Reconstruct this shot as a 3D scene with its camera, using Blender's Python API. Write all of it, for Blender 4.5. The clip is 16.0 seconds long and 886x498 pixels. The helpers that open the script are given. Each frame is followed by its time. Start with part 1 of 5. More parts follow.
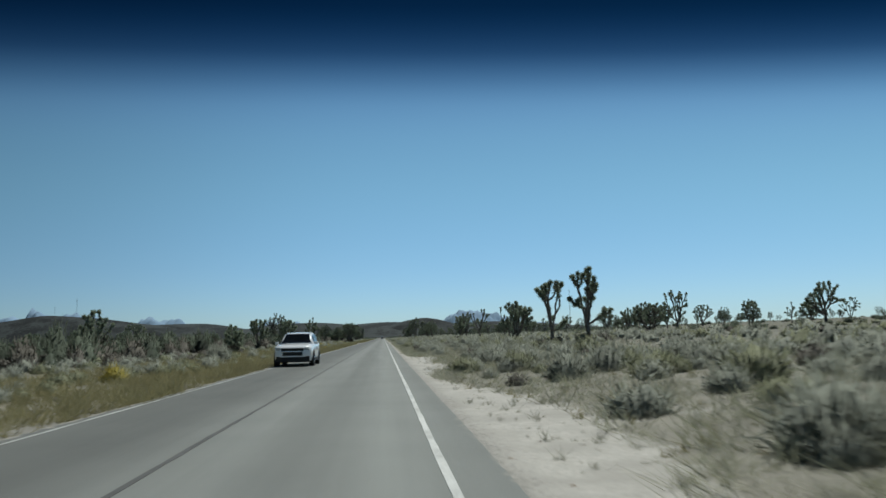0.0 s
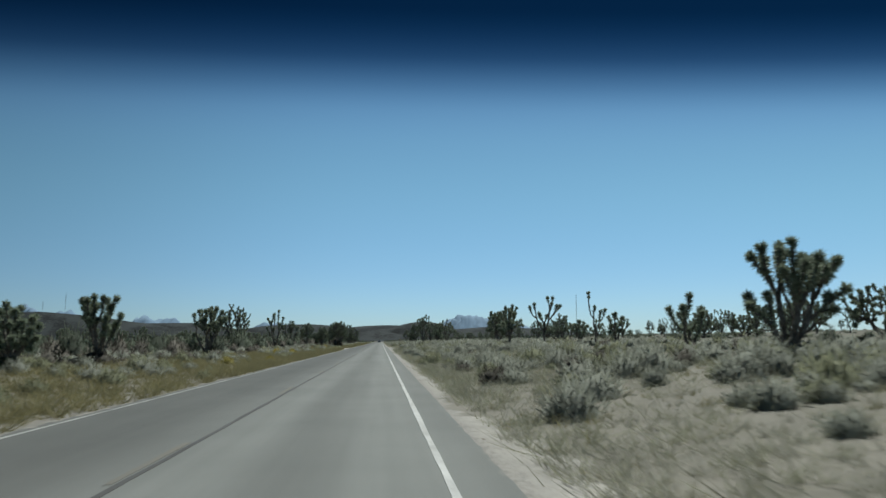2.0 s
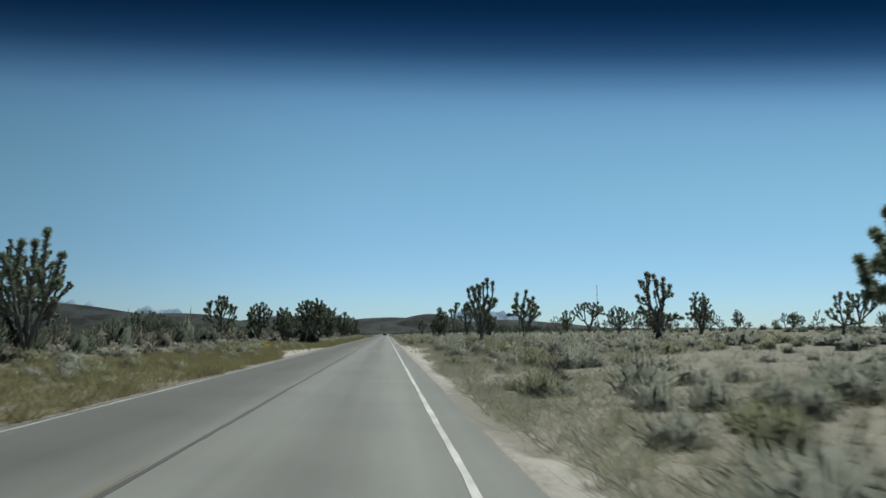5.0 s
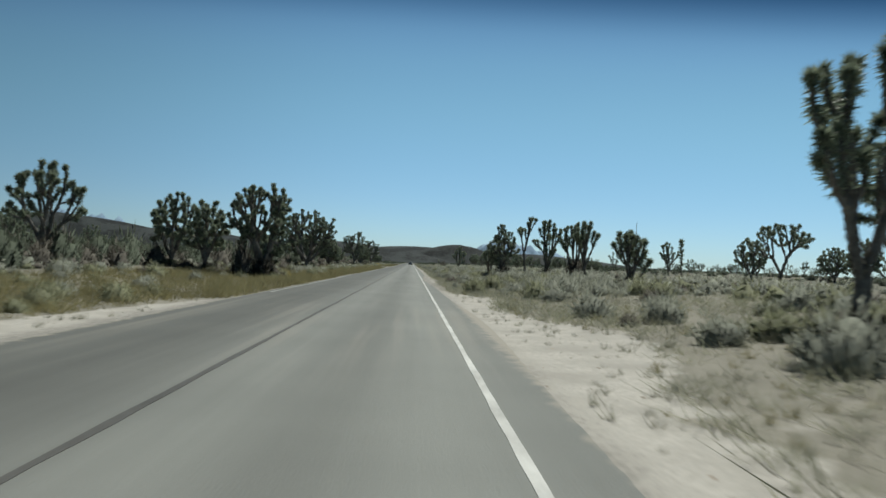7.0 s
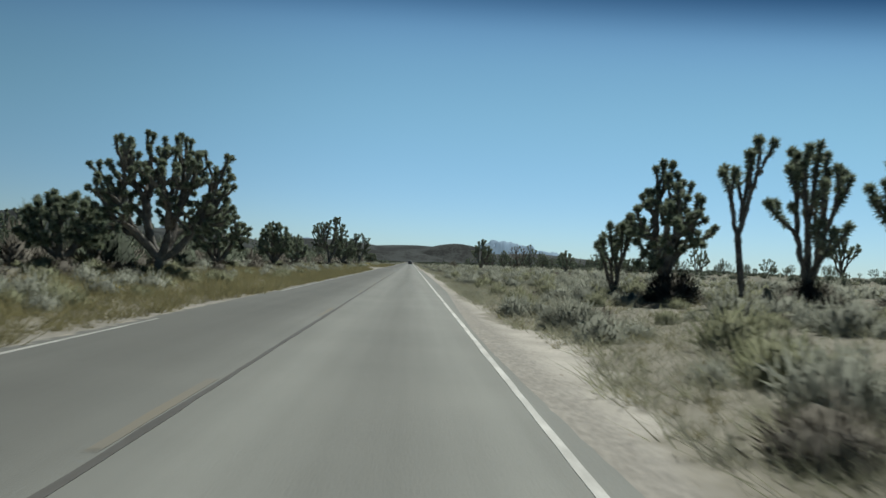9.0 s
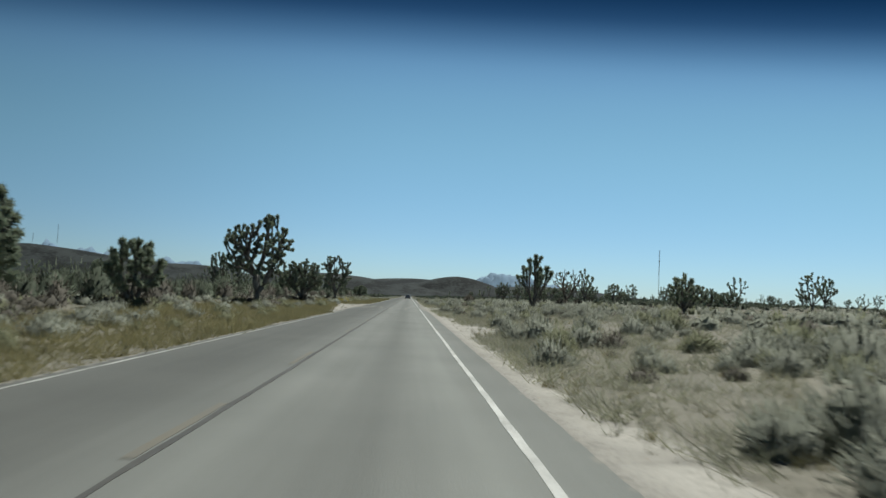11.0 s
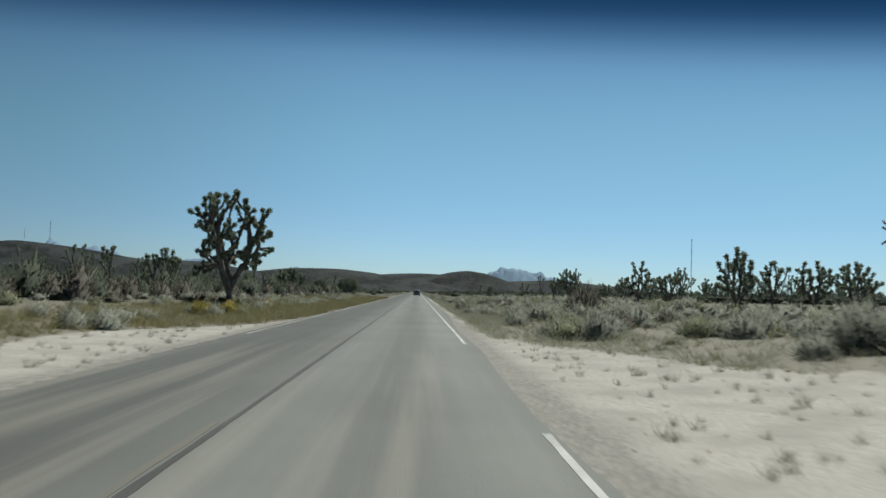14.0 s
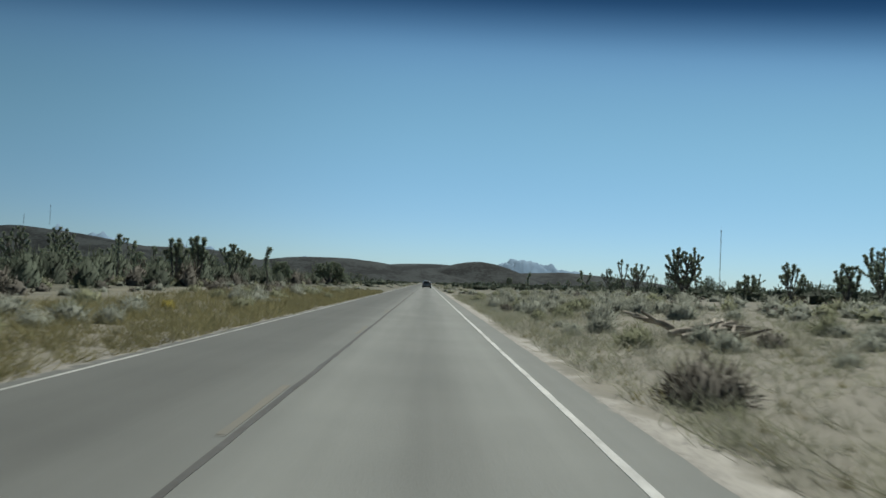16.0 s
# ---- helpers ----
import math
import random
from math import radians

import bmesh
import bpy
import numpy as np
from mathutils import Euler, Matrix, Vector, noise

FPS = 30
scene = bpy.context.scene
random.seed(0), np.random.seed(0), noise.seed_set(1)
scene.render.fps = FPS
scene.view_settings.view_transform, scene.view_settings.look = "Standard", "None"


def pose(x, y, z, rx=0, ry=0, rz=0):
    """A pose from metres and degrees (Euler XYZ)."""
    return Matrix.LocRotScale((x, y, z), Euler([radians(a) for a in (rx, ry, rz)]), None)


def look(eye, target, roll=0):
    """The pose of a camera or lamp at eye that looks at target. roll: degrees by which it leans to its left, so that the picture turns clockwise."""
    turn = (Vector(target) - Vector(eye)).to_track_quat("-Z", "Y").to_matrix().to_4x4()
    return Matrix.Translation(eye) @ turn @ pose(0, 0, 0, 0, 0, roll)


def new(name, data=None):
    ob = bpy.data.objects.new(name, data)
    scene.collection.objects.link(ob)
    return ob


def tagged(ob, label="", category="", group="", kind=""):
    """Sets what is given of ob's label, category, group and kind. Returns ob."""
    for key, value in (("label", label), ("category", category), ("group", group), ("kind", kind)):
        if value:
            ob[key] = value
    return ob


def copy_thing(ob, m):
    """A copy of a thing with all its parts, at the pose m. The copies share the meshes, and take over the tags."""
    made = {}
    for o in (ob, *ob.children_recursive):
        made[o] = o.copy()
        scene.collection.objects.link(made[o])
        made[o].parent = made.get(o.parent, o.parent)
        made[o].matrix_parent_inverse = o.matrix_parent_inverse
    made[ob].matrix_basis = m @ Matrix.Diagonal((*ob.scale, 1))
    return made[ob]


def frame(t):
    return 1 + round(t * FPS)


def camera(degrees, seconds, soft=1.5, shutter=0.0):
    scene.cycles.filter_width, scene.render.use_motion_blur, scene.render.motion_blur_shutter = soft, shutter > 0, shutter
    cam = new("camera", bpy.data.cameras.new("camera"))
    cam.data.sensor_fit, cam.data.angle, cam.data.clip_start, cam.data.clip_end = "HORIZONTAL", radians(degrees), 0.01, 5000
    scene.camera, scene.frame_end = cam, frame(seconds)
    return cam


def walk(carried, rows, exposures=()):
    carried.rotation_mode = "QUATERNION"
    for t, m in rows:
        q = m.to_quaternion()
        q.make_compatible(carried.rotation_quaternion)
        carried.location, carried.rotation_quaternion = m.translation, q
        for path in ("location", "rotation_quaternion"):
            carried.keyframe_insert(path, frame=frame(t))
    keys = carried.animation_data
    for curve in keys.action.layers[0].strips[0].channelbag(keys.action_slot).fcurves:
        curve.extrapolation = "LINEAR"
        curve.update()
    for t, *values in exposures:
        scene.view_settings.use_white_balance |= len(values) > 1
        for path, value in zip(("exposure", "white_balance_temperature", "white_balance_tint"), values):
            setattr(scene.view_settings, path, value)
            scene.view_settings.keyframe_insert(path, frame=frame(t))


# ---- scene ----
cam = camera(61.31, 16.0, soft=1.5, shutter=0.18)
PATH = [
    (0, pose(2.390, 0.00, 1.382, 96.618, 1.322, -4.531)),
    (0.5, pose(2.365, 12.21, 1.367, 96.414, 0.805, -4.536)),
    (1, pose(2.364, 24.43, 1.347, 96.344, 0.139, -4.523)),
    (1.5, pose(2.360, 36.69, 1.366, 96.604, 0.499, -4.664)),
    (2, pose(2.338, 49.06, 1.358, 96.967, 0.189, -4.725)),
    (2.5, pose(2.316, 61.50, 1.367, 96.996, 0.080, -4.727)),
    (3, pose(2.286, 74.05, 1.375, 96.877, 0.032, -4.579)),
    (3.5, pose(2.237, 86.67, 1.366, 96.642, -0.051, -4.429)),
    (4, pose(2.211, 99.28, 1.361, 96.518, -0.057, -4.388)),
    (4.2, pose(2.212, 104.33, 1.367, 96.607, -0.100, -4.375)),
    (6.3, pose(2.250, 157.17, 1.365, 93.702, -1.496, -3.428)),
    (6.5, pose(2.230, 162.02, 1.375, 91.127, -2.565, -2.685)),
    (7, pose(2.131, 174.07, 1.366, 91.149, -3.069, -2.385)),
    (7.5, pose(2.033, 186.12, 1.372, 91.333, -2.975, -2.407)),
    (8, pose(1.948, 198.20, 1.371, 91.288, -2.989, -2.414)),
    (8.5, pose(1.833, 210.29, 1.375, 91.205, -2.980, -2.427)),
    (9, pose(1.770, 222.25, 1.363, 91.107, -3.254, -2.459)),
    (9.5, pose(1.742, 234.13, 1.352, 91.248, -3.073, -2.444)),
    (9.7, pose(1.747, 238.88, 1.368, 92.706, -2.950, -2.233)),
    (11.8, pose(1.898, 289.14, 1.366, 93.738, -2.750, -2.764)),
    (12, pose(1.896, 293.85, 1.359, 93.660, -2.719, -2.566)),
    (12.5, pose(1.820, 305.61, 1.382, 93.765, -2.296, -2.577)),
    (13, pose(1.768, 317.31, 1.376, 93.561, -2.338, -2.470)),
    (13.5, pose(1.727, 328.90, 1.366, 93.324, -2.442, -2.123)),
    (14, pose(1.679, 340.53, 1.366, 93.300, -2.261, -1.944)),
    (14.5, pose(1.616, 352.23, 1.356, 93.313, -2.288, -1.837)),
    (15, pose(1.607, 363.96, 1.373, 93.314, -2.510, -1.774)),
    (15.5, pose(1.534, 375.72, 1.363, 93.082, -2.694, -1.501)),
    (16, pose(1.395, 387.49, 1.359, 92.590, -2.950, -1.246)),
]
walk(cam, PATH, exposures=[(0, -0.07, 6150, 3), (3.5, -0.04, 6200, 3), (6.3, 0.02, 6400, 3), (9.5, 0.05, 6450, 3), (12, 0.02, 6400, 3), (16, 0.0, 6400, 3)])

# ---------------------------------------------------------------- world and light
SUN_ELEV, SUN_AZ = 56.0, 28.0          # degrees above the ground, degrees to the right of the road's heading
world = bpy.data.worlds.new("desert_sky")
scene.world = world
world.use_nodes = True
wn, wl = world.node_tree.nodes, world.node_tree.links
bg = wn["Background"]
sky = wn.new("ShaderNodeTexSky")
sky.sky_type, sky.sun_disc = "NISHITA", False
sky.sun_elevation, sky.sun_rotation = radians(SUN_ELEV), radians(SUN_AZ)
sky.altitude, sky.air_density, sky.dust_density, sky.ozone_density = 1200, 1.0, 0.4, 1.6
# clear desert sky, with the windscreen's dark tint band painted in by height
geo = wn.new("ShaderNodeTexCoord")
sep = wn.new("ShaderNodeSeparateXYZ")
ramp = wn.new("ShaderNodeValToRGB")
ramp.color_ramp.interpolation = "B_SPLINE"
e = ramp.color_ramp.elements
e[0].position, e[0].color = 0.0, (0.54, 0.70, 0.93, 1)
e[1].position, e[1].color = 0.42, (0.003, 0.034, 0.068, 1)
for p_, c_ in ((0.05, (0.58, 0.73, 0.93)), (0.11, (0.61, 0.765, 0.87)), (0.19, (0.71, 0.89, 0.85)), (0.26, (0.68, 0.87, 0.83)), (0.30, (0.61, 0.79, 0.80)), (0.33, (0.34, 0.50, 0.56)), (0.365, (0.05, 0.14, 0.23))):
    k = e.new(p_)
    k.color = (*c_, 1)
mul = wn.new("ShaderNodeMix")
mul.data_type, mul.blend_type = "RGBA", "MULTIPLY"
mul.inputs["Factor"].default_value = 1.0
# sideways squeeze keeps the painted band level across the camera's view
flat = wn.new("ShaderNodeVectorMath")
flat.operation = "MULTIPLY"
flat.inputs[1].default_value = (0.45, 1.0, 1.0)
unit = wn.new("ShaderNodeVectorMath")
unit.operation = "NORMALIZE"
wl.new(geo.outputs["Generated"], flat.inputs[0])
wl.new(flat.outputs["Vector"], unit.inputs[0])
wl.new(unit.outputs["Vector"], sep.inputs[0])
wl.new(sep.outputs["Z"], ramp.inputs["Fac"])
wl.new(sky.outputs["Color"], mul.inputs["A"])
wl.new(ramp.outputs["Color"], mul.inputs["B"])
side = wn.new("ShaderNodeMapRange")     # lens vignette painted into the sky as dimming to the left
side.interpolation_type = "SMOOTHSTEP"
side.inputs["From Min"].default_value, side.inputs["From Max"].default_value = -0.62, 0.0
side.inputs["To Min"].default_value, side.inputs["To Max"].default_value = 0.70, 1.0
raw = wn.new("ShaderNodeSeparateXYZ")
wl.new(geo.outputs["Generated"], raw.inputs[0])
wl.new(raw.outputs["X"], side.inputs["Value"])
dimmed = wn.new("ShaderNodeVectorMath")
dimmed.operation = "SCALE"
wl.new(mul.outputs["Result"], dimmed.inputs[0])
wl.new(side.outputs["Result"], dimmed.inputs["Scale"])
wl.new(dimmed.outputs["Vector"], bg.inputs["Color"])
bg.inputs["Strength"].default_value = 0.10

sun = new("sun", bpy.data.lights.new("sun", "SUN"))
sun.data.energy, sun.data.angle, sun.data.color = 4.2, radians(0.53), (1.0, 0.962, 0.90)
az, el = radians(SUN_AZ), radians(SUN_ELEV)
to_sun = Vector((math.sin(az) * math.cos(el), math.cos(az) * math.cos(el), math.sin(el)))
sun.matrix_world = look(to_sun * 300, (0, 0, 0))

# ---------------------------------------------------------------- materials


def material(name, color, rough=0.8, metal=0.0, spots=None, scale=6.0, fine=60.0, amount=0.5, bump=0.0, translucent=0.0, per="none", coat=0.0):
    """A surface with two scales of variation between color and spots."""
    m = bpy.data.materials.new(name)
    m.use_nodes = True
    n, l = m.node_tree.nodes, m.node_tree.links
    b = n["Principled BSDF"]
    b.inputs["Roughness"].default_value, b.inputs["Metallic"].default_value = rough, metal
    b.inputs["Coat Weight"].default_value = coat
    b.inputs["Specular IOR Level"].default_value = 0.3
    spots = spots or tuple(c * 0.7 for c in color)
    tc = n.new("ShaderNodeNewGeometry")
    n1, n2 = n.new("ShaderNodeTexNoise"), n.new("ShaderNodeTexNoise")
    for q, s in ((n1, scale), (n2, fine)):
        q.inputs["Scale"].default_value, q.inputs["Detail"].default_value = s, 4
        l.new(tc.outputs["Position"], q.inputs["Vector"])
    add = n.new("ShaderNodeMath")
    add.operation = "MULTIPLY_ADD"
    l.new(n2.outputs["Fac"], add.inputs[0])
    add.inputs[1].default_value = 0.6
    l.new(n1.outputs["Fac"], add.inputs[2])
    mr = n.new("ShaderNodeMapRange")
    mr.inputs["From Min"].default_value, mr.inputs["From Max"].default_value = 0.8 - 0.35 * amount, 0.8 + 0.35 * amount
    l.new(add.outputs[0], mr.inputs["Value"])
    mix = n.new("ShaderNodeMix")
    mix.data_type = "RGBA"
    mix.inputs["A"].default_value, mix.inputs["B"].default_value = (*color, 1), (*spots, 1)
    l.new(mr.outputs["Result"], mix.inputs["Factor"])
    out = mix.outputs["Result"]
    if per != "none":
        hsv = n.new("ShaderNodeHueSaturation")
        src = tc.outputs["Random Per Island"] if per in ("island", "soft") else n.new("ShaderNodeObjectInfo").outputs["Random"]
        r1 = n.new("ShaderNodeMapRange")
        r1.inputs["To Min"].default_value, r1.inputs["To Max"].default_value = (0.86, 1.16) if per == "soft" else (0.7, 1.35)
        l.new(src, r1.inputs["Value"])
        l.new(r1.outputs["Result"], hsv.inputs["Value"])
        l.new(out, hsv.inputs["Color"])
        out = hsv.outputs["Color"]
    l.new(out, b.inputs["Base Color"])
    if bump:
        bp = n.new("ShaderNodeBump")
        bp.inputs["Strength"].default_value, bp.inputs["Distance"].default_value = min(1, bump), 0.02
        l.new(n2.outputs["Fac"], bp.inputs["Height"])
        l.new(bp.outputs["Normal"], b.inputs["Normal"])
    if translucent:
        tr = n.new("ShaderNodeBsdfTranslucent")
        l.new(out, tr.inputs["Color"])
        ms = n.new("ShaderNodeMixShader")
        ms.inputs["Fac"].default_value = translucent
        l.new(b.outputs[0], ms.inputs[1])
        l.new(tr.outputs[0], ms.inputs[2])
        l.new(ms.outputs[0], n["Material Output"].inputs["Surface"])
    return m


M_BARK = material("joshua_bark", (0.205, 0.198, 0.187), 0.95, spots=(0.08, 0.077, 0.071), scale=3, fine=40, bump=0.9)
M_LEAF = material("joshua_leaf", (0.28, 0.322, 0.235), 0.5, spots=(0.185, 0.222, 0.162), scale=2, fine=15, translucent=0.45, per="soft")
M_DEADLEAF = material("dead_leaf", (0.25, 0.225, 0.18), 0.9, spots=(0.115, 0.10, 0.082), scale=2, fine=15, translucent=0.1, per="island")
M_DEADWOOD = material("bleached_wood", (0.45, 0.41, 0.35), 0.9, spots=(0.16, 0.135, 0.11), scale=2, fine=30, bump=0.6)
M_SNAG = material("weathered_dead_wood", (0.25, 0.22, 0.185), 0.95, spots=(0.10, 0.085, 0.07), scale=2, fine=30, bump=0.6)
M_SAGE = material("grey_shrub", (0.365, 0.385, 0.325), 0.9, spots=(0.26, 0.278, 0.235), scale=0.7, fine=14, translucent=0.38, per="soft")
M_GREEN = material("green_shrub", (0.30, 0.315, 0.205), 0.85, spots=(0.205, 0.22, 0.14), scale=0.7, fine=14, translucent=0.38, per="soft")
M_TWIG = material("dark_twig_shrub", (0.165, 0.155, 0.133), 0.95, spots=(0.10, 0.094, 0.08), scale=0.7, fine=14, translucent=0.15, per="soft")
M_STRAW = material("dry_grass", (0.33, 0.303, 0.16), 0.85, spots=(0.235, 0.218, 0.12), scale=0.35, fine=5, translucent=0.35, per="soft")
M_OLIVE = material("olive_grass", (0.385, 0.39, 0.28), 0.85, spots=(0.28, 0.29, 0.205), scale=0.5, fine=6, translucent=0.35, per="soft")
M_HAZE = material("grey_grass", (0.43, 0.425, 0.35), 0.85, spots=(0.32, 0.32, 0.26), scale=0.5, fine=6, translucent=0.35, per="soft")
M_YELLOW = material("yellow_bloom", (0.42, 0.34, 0.06), 0.8, spots=(0.26, 0.24, 0.06), scale=0.8, fine=9, translucent=0.3, per="island")
M_FARTREE = material("distant_leaf", (0.13, 0.155, 0.115), 0.9, spots=(0.085, 0.103, 0.077), scale=0.1, fine=1, translucent=0.35, per="island")
M_GRAVEL = material("road_gravel", (0.30, 0.29, 0.26), 0.9, spots=(0.16, 0.155, 0.14), scale=4, fine=30, per="island")
M_STONE = material("desert_stone", (0.34, 0.28, 0.22), 0.9, spots=(0.18, 0.15, 0.12), scale=4, fine=30, bump=0.5, per="island")
M_WHITE_LINE = material("white_road_paint", (0.66, 0.67, 0.65), 0.75, spots=(0.40, 0.405, 0.39), scale=1.2, fine=20, amount=0.6, bump=0.2)
M_WORN_LINE = material("worn_white_paint", (0.50, 0.505, 0.485), 0.8, spots=(0.22, 0.225, 0.215), scale=0.8, fine=14, amount=0.75, bump=0.2)
M_YELLOW_LINE = material("faded_yellow_paint", (0.182, 0.17, 0.138), 0.75, spots=(0.165, 0.163, 0.147), scale=0.5, fine=9, amount=0.55, bump=0.2)
M_TAR = material("tar_seam", (0.06, 0.06, 0.057), 0.7, spots=(0.105, 0.104, 0.099), scale=0.4, fine=12, amount=0.8)
M_PAINT = material("pearl_white_paint", (0.86, 0.88, 0.91), 0.22, spots=(0.82, 0.84, 0.87), scale=2, fine=30, coat=0.6)
M_SILVER = material("silver_paint", (0.20, 0.21, 0.22), 0.3, metal=0.5, spots=(0.17, 0.18, 0.19), scale=2, fine=30, coat=0.5)
M_GLASS = material("dark_glass", (0.012, 0.014, 0.016), 0.06, spots=(0.016, 0.018, 0.02), scale=1, fine=5, coat=0.2)
M_BLACK = material("black_plastic", (0.022, 0.022, 0.023), 0.6, spots=(0.035, 0.034, 0.032), scale=6, fine=50)
M_TYRE = material("tyre_rubber", (0.02, 0.02, 0.02), 0.85, spots=(0.045, 0.042, 0.038), scale=8, fine=60)
M_CHROME = material("chrome", (0.62, 0.62, 0.63), 0.2, metal=1.0, spots=(0.5, 0.5, 0.5), scale=4, fine=40)
M_LAMP = material("lamp_lens", (0.55, 0.57, 0.58), 0.12, spots=(0.35, 0.36, 0.37), scale=25, fine=90, coat=0.6)
M_RED = material("tail_lamp", (0.25, 0.012, 0.01), 0.2, spots=(0.16, 0.01, 0.01), scale=10, fine=60, coat=0.5)
M_STEEL = material("galvanised_steel", (0.30, 0.30, 0.31), 0.55, metal=0.6, spots=(0.2, 0.2, 0.2), scale=2, fine=20)
M_HILL = material("scrub_hillside", (0.037, 0.046, 0.048), 0.95, spots=(0.005, 0.009, 0.011), scale=0.02, fine=0.17, amount=0.28)
# the blue of distance haze is mixed into this base colour
M_RANGE = material("haze_tinted_range", (0.24, 0.345, 0.47), 1.0, spots=(0.20, 0.295, 0.41), scale=0.004, fine=0.02, amount=0.7)


def asphalt():
    """Old grey-green asphalt: aggregate, patches, and darker oil track along the middle of each lane; lens vignette
    painted into the left lane.
    """
    m = material("old_asphalt", (0.312, 0.326, 0.308), 0.85, spots=(0.252, 0.265, 0.252), scale=0.35, fine=45, amount=0.9, bump=0.35)
    n, l = m.node_tree.nodes, m.node_tree.links
    b = n["Principled BSDF"]
    src = b.inputs["Base Color"].links[0].from_socket
    g = n.new("ShaderNodeNewGeometry")
    sx = n.new("ShaderNodeSeparateXYZ")
    l.new(g.outputs["Position"], sx.inputs[0])
    wob = n.new("ShaderNodeTexNoise")
    wob.inputs["Scale"].default_value = 0.12
    l.new(g.outputs["Position"], wob.inputs["Vector"])
    shift = n.new("ShaderNodeMath")
    shift.operation = "MULTIPLY_ADD"
    l.new(wob.outputs["Fac"], shift.inputs[0])
    shift.inputs[1].default_value = 0.5
    l.new(sx.outputs["X"], shift.inputs[2])
    cr = n.new("ShaderNodeValToRGB")
    cr.color_ramp.interpolation = "B_SPLINE"
    mp = n.new("ShaderNodeMapRange")
    mp.inputs["From Min"].default_value, mp.inputs["From Max"].default_value = -3.25, 4.25
    l.new(shift.outputs[0], mp.inputs["Value"])
    l.new(mp.outputs["Result"], cr.inputs["Fac"])
    el_ = cr.color_ramp.elements
    # values left of the seam are lowered: vignette shade put into the colour
    el_[0].position, el_[0].color = 0.0, (0.46, 0.46, 0.46, 1)
    el_[1].position, el_[1].color = 1.0, (0.66, 0.66, 0.66, 1)
    for x_, v_ in ((-2.55, 0.46), (-1.3, 0.37), (-0.35, 0.54), (0.3, 0.72), (0.95, 0.80), (1.72, 0.48), (2.6, 0.92), (3.4, 0.72)):
        k_ = el_.new((x_ + 3.25) / 7.5)
        k_.color = (v_, v_, v_, 1)
    mm = n.new("ShaderNodeMix")
    mm.data_type, mm.blend_type = "RGBA", "MULTIPLY"
    mm.inputs["Factor"].default_value = 1.0
    l.new(src, mm.inputs["A"])
    l.new(cr.outputs["Color"], mm.inputs["B"])
    mapg = n.new("ShaderNodeMapping")
    mapg.inputs["Scale"].default_value = (2.2, 0.05, 1.0)
    l.new(g.outputs["Position"], mapg.inputs["Vector"])
    st = n.new("ShaderNodeTexNoise")
    st.inputs["Scale"].default_value, st.inputs["Detail"].default_value = 1.0, 5
    l.new(mapg.outputs["Vector"], st.inputs["Vector"])
    sr = n.new("ShaderNodeMapRange")
    sr.inputs["From Min"].default_value, sr.inputs["From Max"].default_value = 0.3, 0.7
    sr.inputs["To Min"].default_value, sr.inputs["To Max"].default_value = 0.91, 1.06
    l.new(st.outputs["Fac"], sr.inputs["Value"])
    vm = n.new("ShaderNodeMix")
    vm.data_type, vm.blend_type = "RGBA", "MULTIPLY"
    vm.inputs["Factor"].default_value = 1.0
    l.new(mm.outputs["Result"], vm.inputs["A"])
    l.new(sr.outputs["Result"], vm.inputs["B"])
    # sand blown over the broken edges, and tracked across the road from the pull-outs
    ed = n.new("ShaderNodeTexNoise")
    ed.inputs["Scale"].default_value, ed.inputs["Detail"].default_value = 3.2, 6
    l.new(g.outputs["Position"], ed.inputs["Vector"])
    ax_ = n.new("ShaderNodeMath")
    ax_.operation = "ABSOLUTE"
    off = n.new("ShaderNodeMath")
    off.operation = "SUBTRACT"
    off.inputs[1].default_value = 0.235
    l.new(sx.outputs["X"], off.inputs[0])
    l.new(off.outputs[0], ax_.inputs[0])
    jit = n.new("ShaderNodeMath")
    jit.operation = "MULTIPLY_ADD"
    jit.inputs[1].default_value = 0.55
    l.new(ed.outputs["Fac"], jit.inputs[0])
    l.new(ax_.outputs[0], jit.inputs[2])
    em = n.new("ShaderNodeMapRange")
    em.inputs["From Min"].default_value, em.inputs["From Max"].default_value = 3.66, 3.84
    l.new(jit.outputs[0], em.inputs["Value"])
    fac = em.outputs["Result"]
    for y_, w_, k_ in ((349.0, 12.0, 0.36), (190.9, 10.0, 0.25)):
        d_ = n.new("ShaderNodeMath")
        d_.operation = "SUBTRACT"
        d_.inputs[1].default_value = y_
        l.new(sx.outputs["Y"], d_.inputs[0])
        a2 = n.new("ShaderNodeMath")
        a2.operation = "ABSOLUTE"
        l.new(d_.outputs[0], a2.inputs[0])
        near = n.new("ShaderNodeMapRange")
        near.inputs["From Min"].default_value, near.inputs["From Max"].default_value = w_, w_ * 0.3
        l.new(a2.outputs[0], near.inputs["Value"])
        stk = n.new("ShaderNodeMapRange")
        stk.inputs["From Min"].default_value, stk.inputs["From Max"].default_value = 0.50, 0.66
        stk.inputs["To Max"].default_value = k_
        l.new(st.outputs["Fac"], stk.inputs["Value"])
        both = n.new("ShaderNodeMath")
        both.operation = "MULTIPLY_ADD"
        l.new(near.outputs["Result"], both.inputs[0])
        l.new(stk.outputs["Result"], both.inputs[1])
        l.new(fac, both.inputs[2])
        both.use_clamp = True
        fac = both.outputs[0]
    dust = n.new("ShaderNodeMix")
    dust.data_type = "RGBA"
    l.new(fac, dust.inputs["Factor"])
    l.new(vm.outputs["Result"], dust.inputs["A"])
    dust.inputs["B"].default_value = (0.33, 0.31, 0.27, 1)
    l.new(dust.outputs["Result"], b.inputs["Base Color"])
    return m


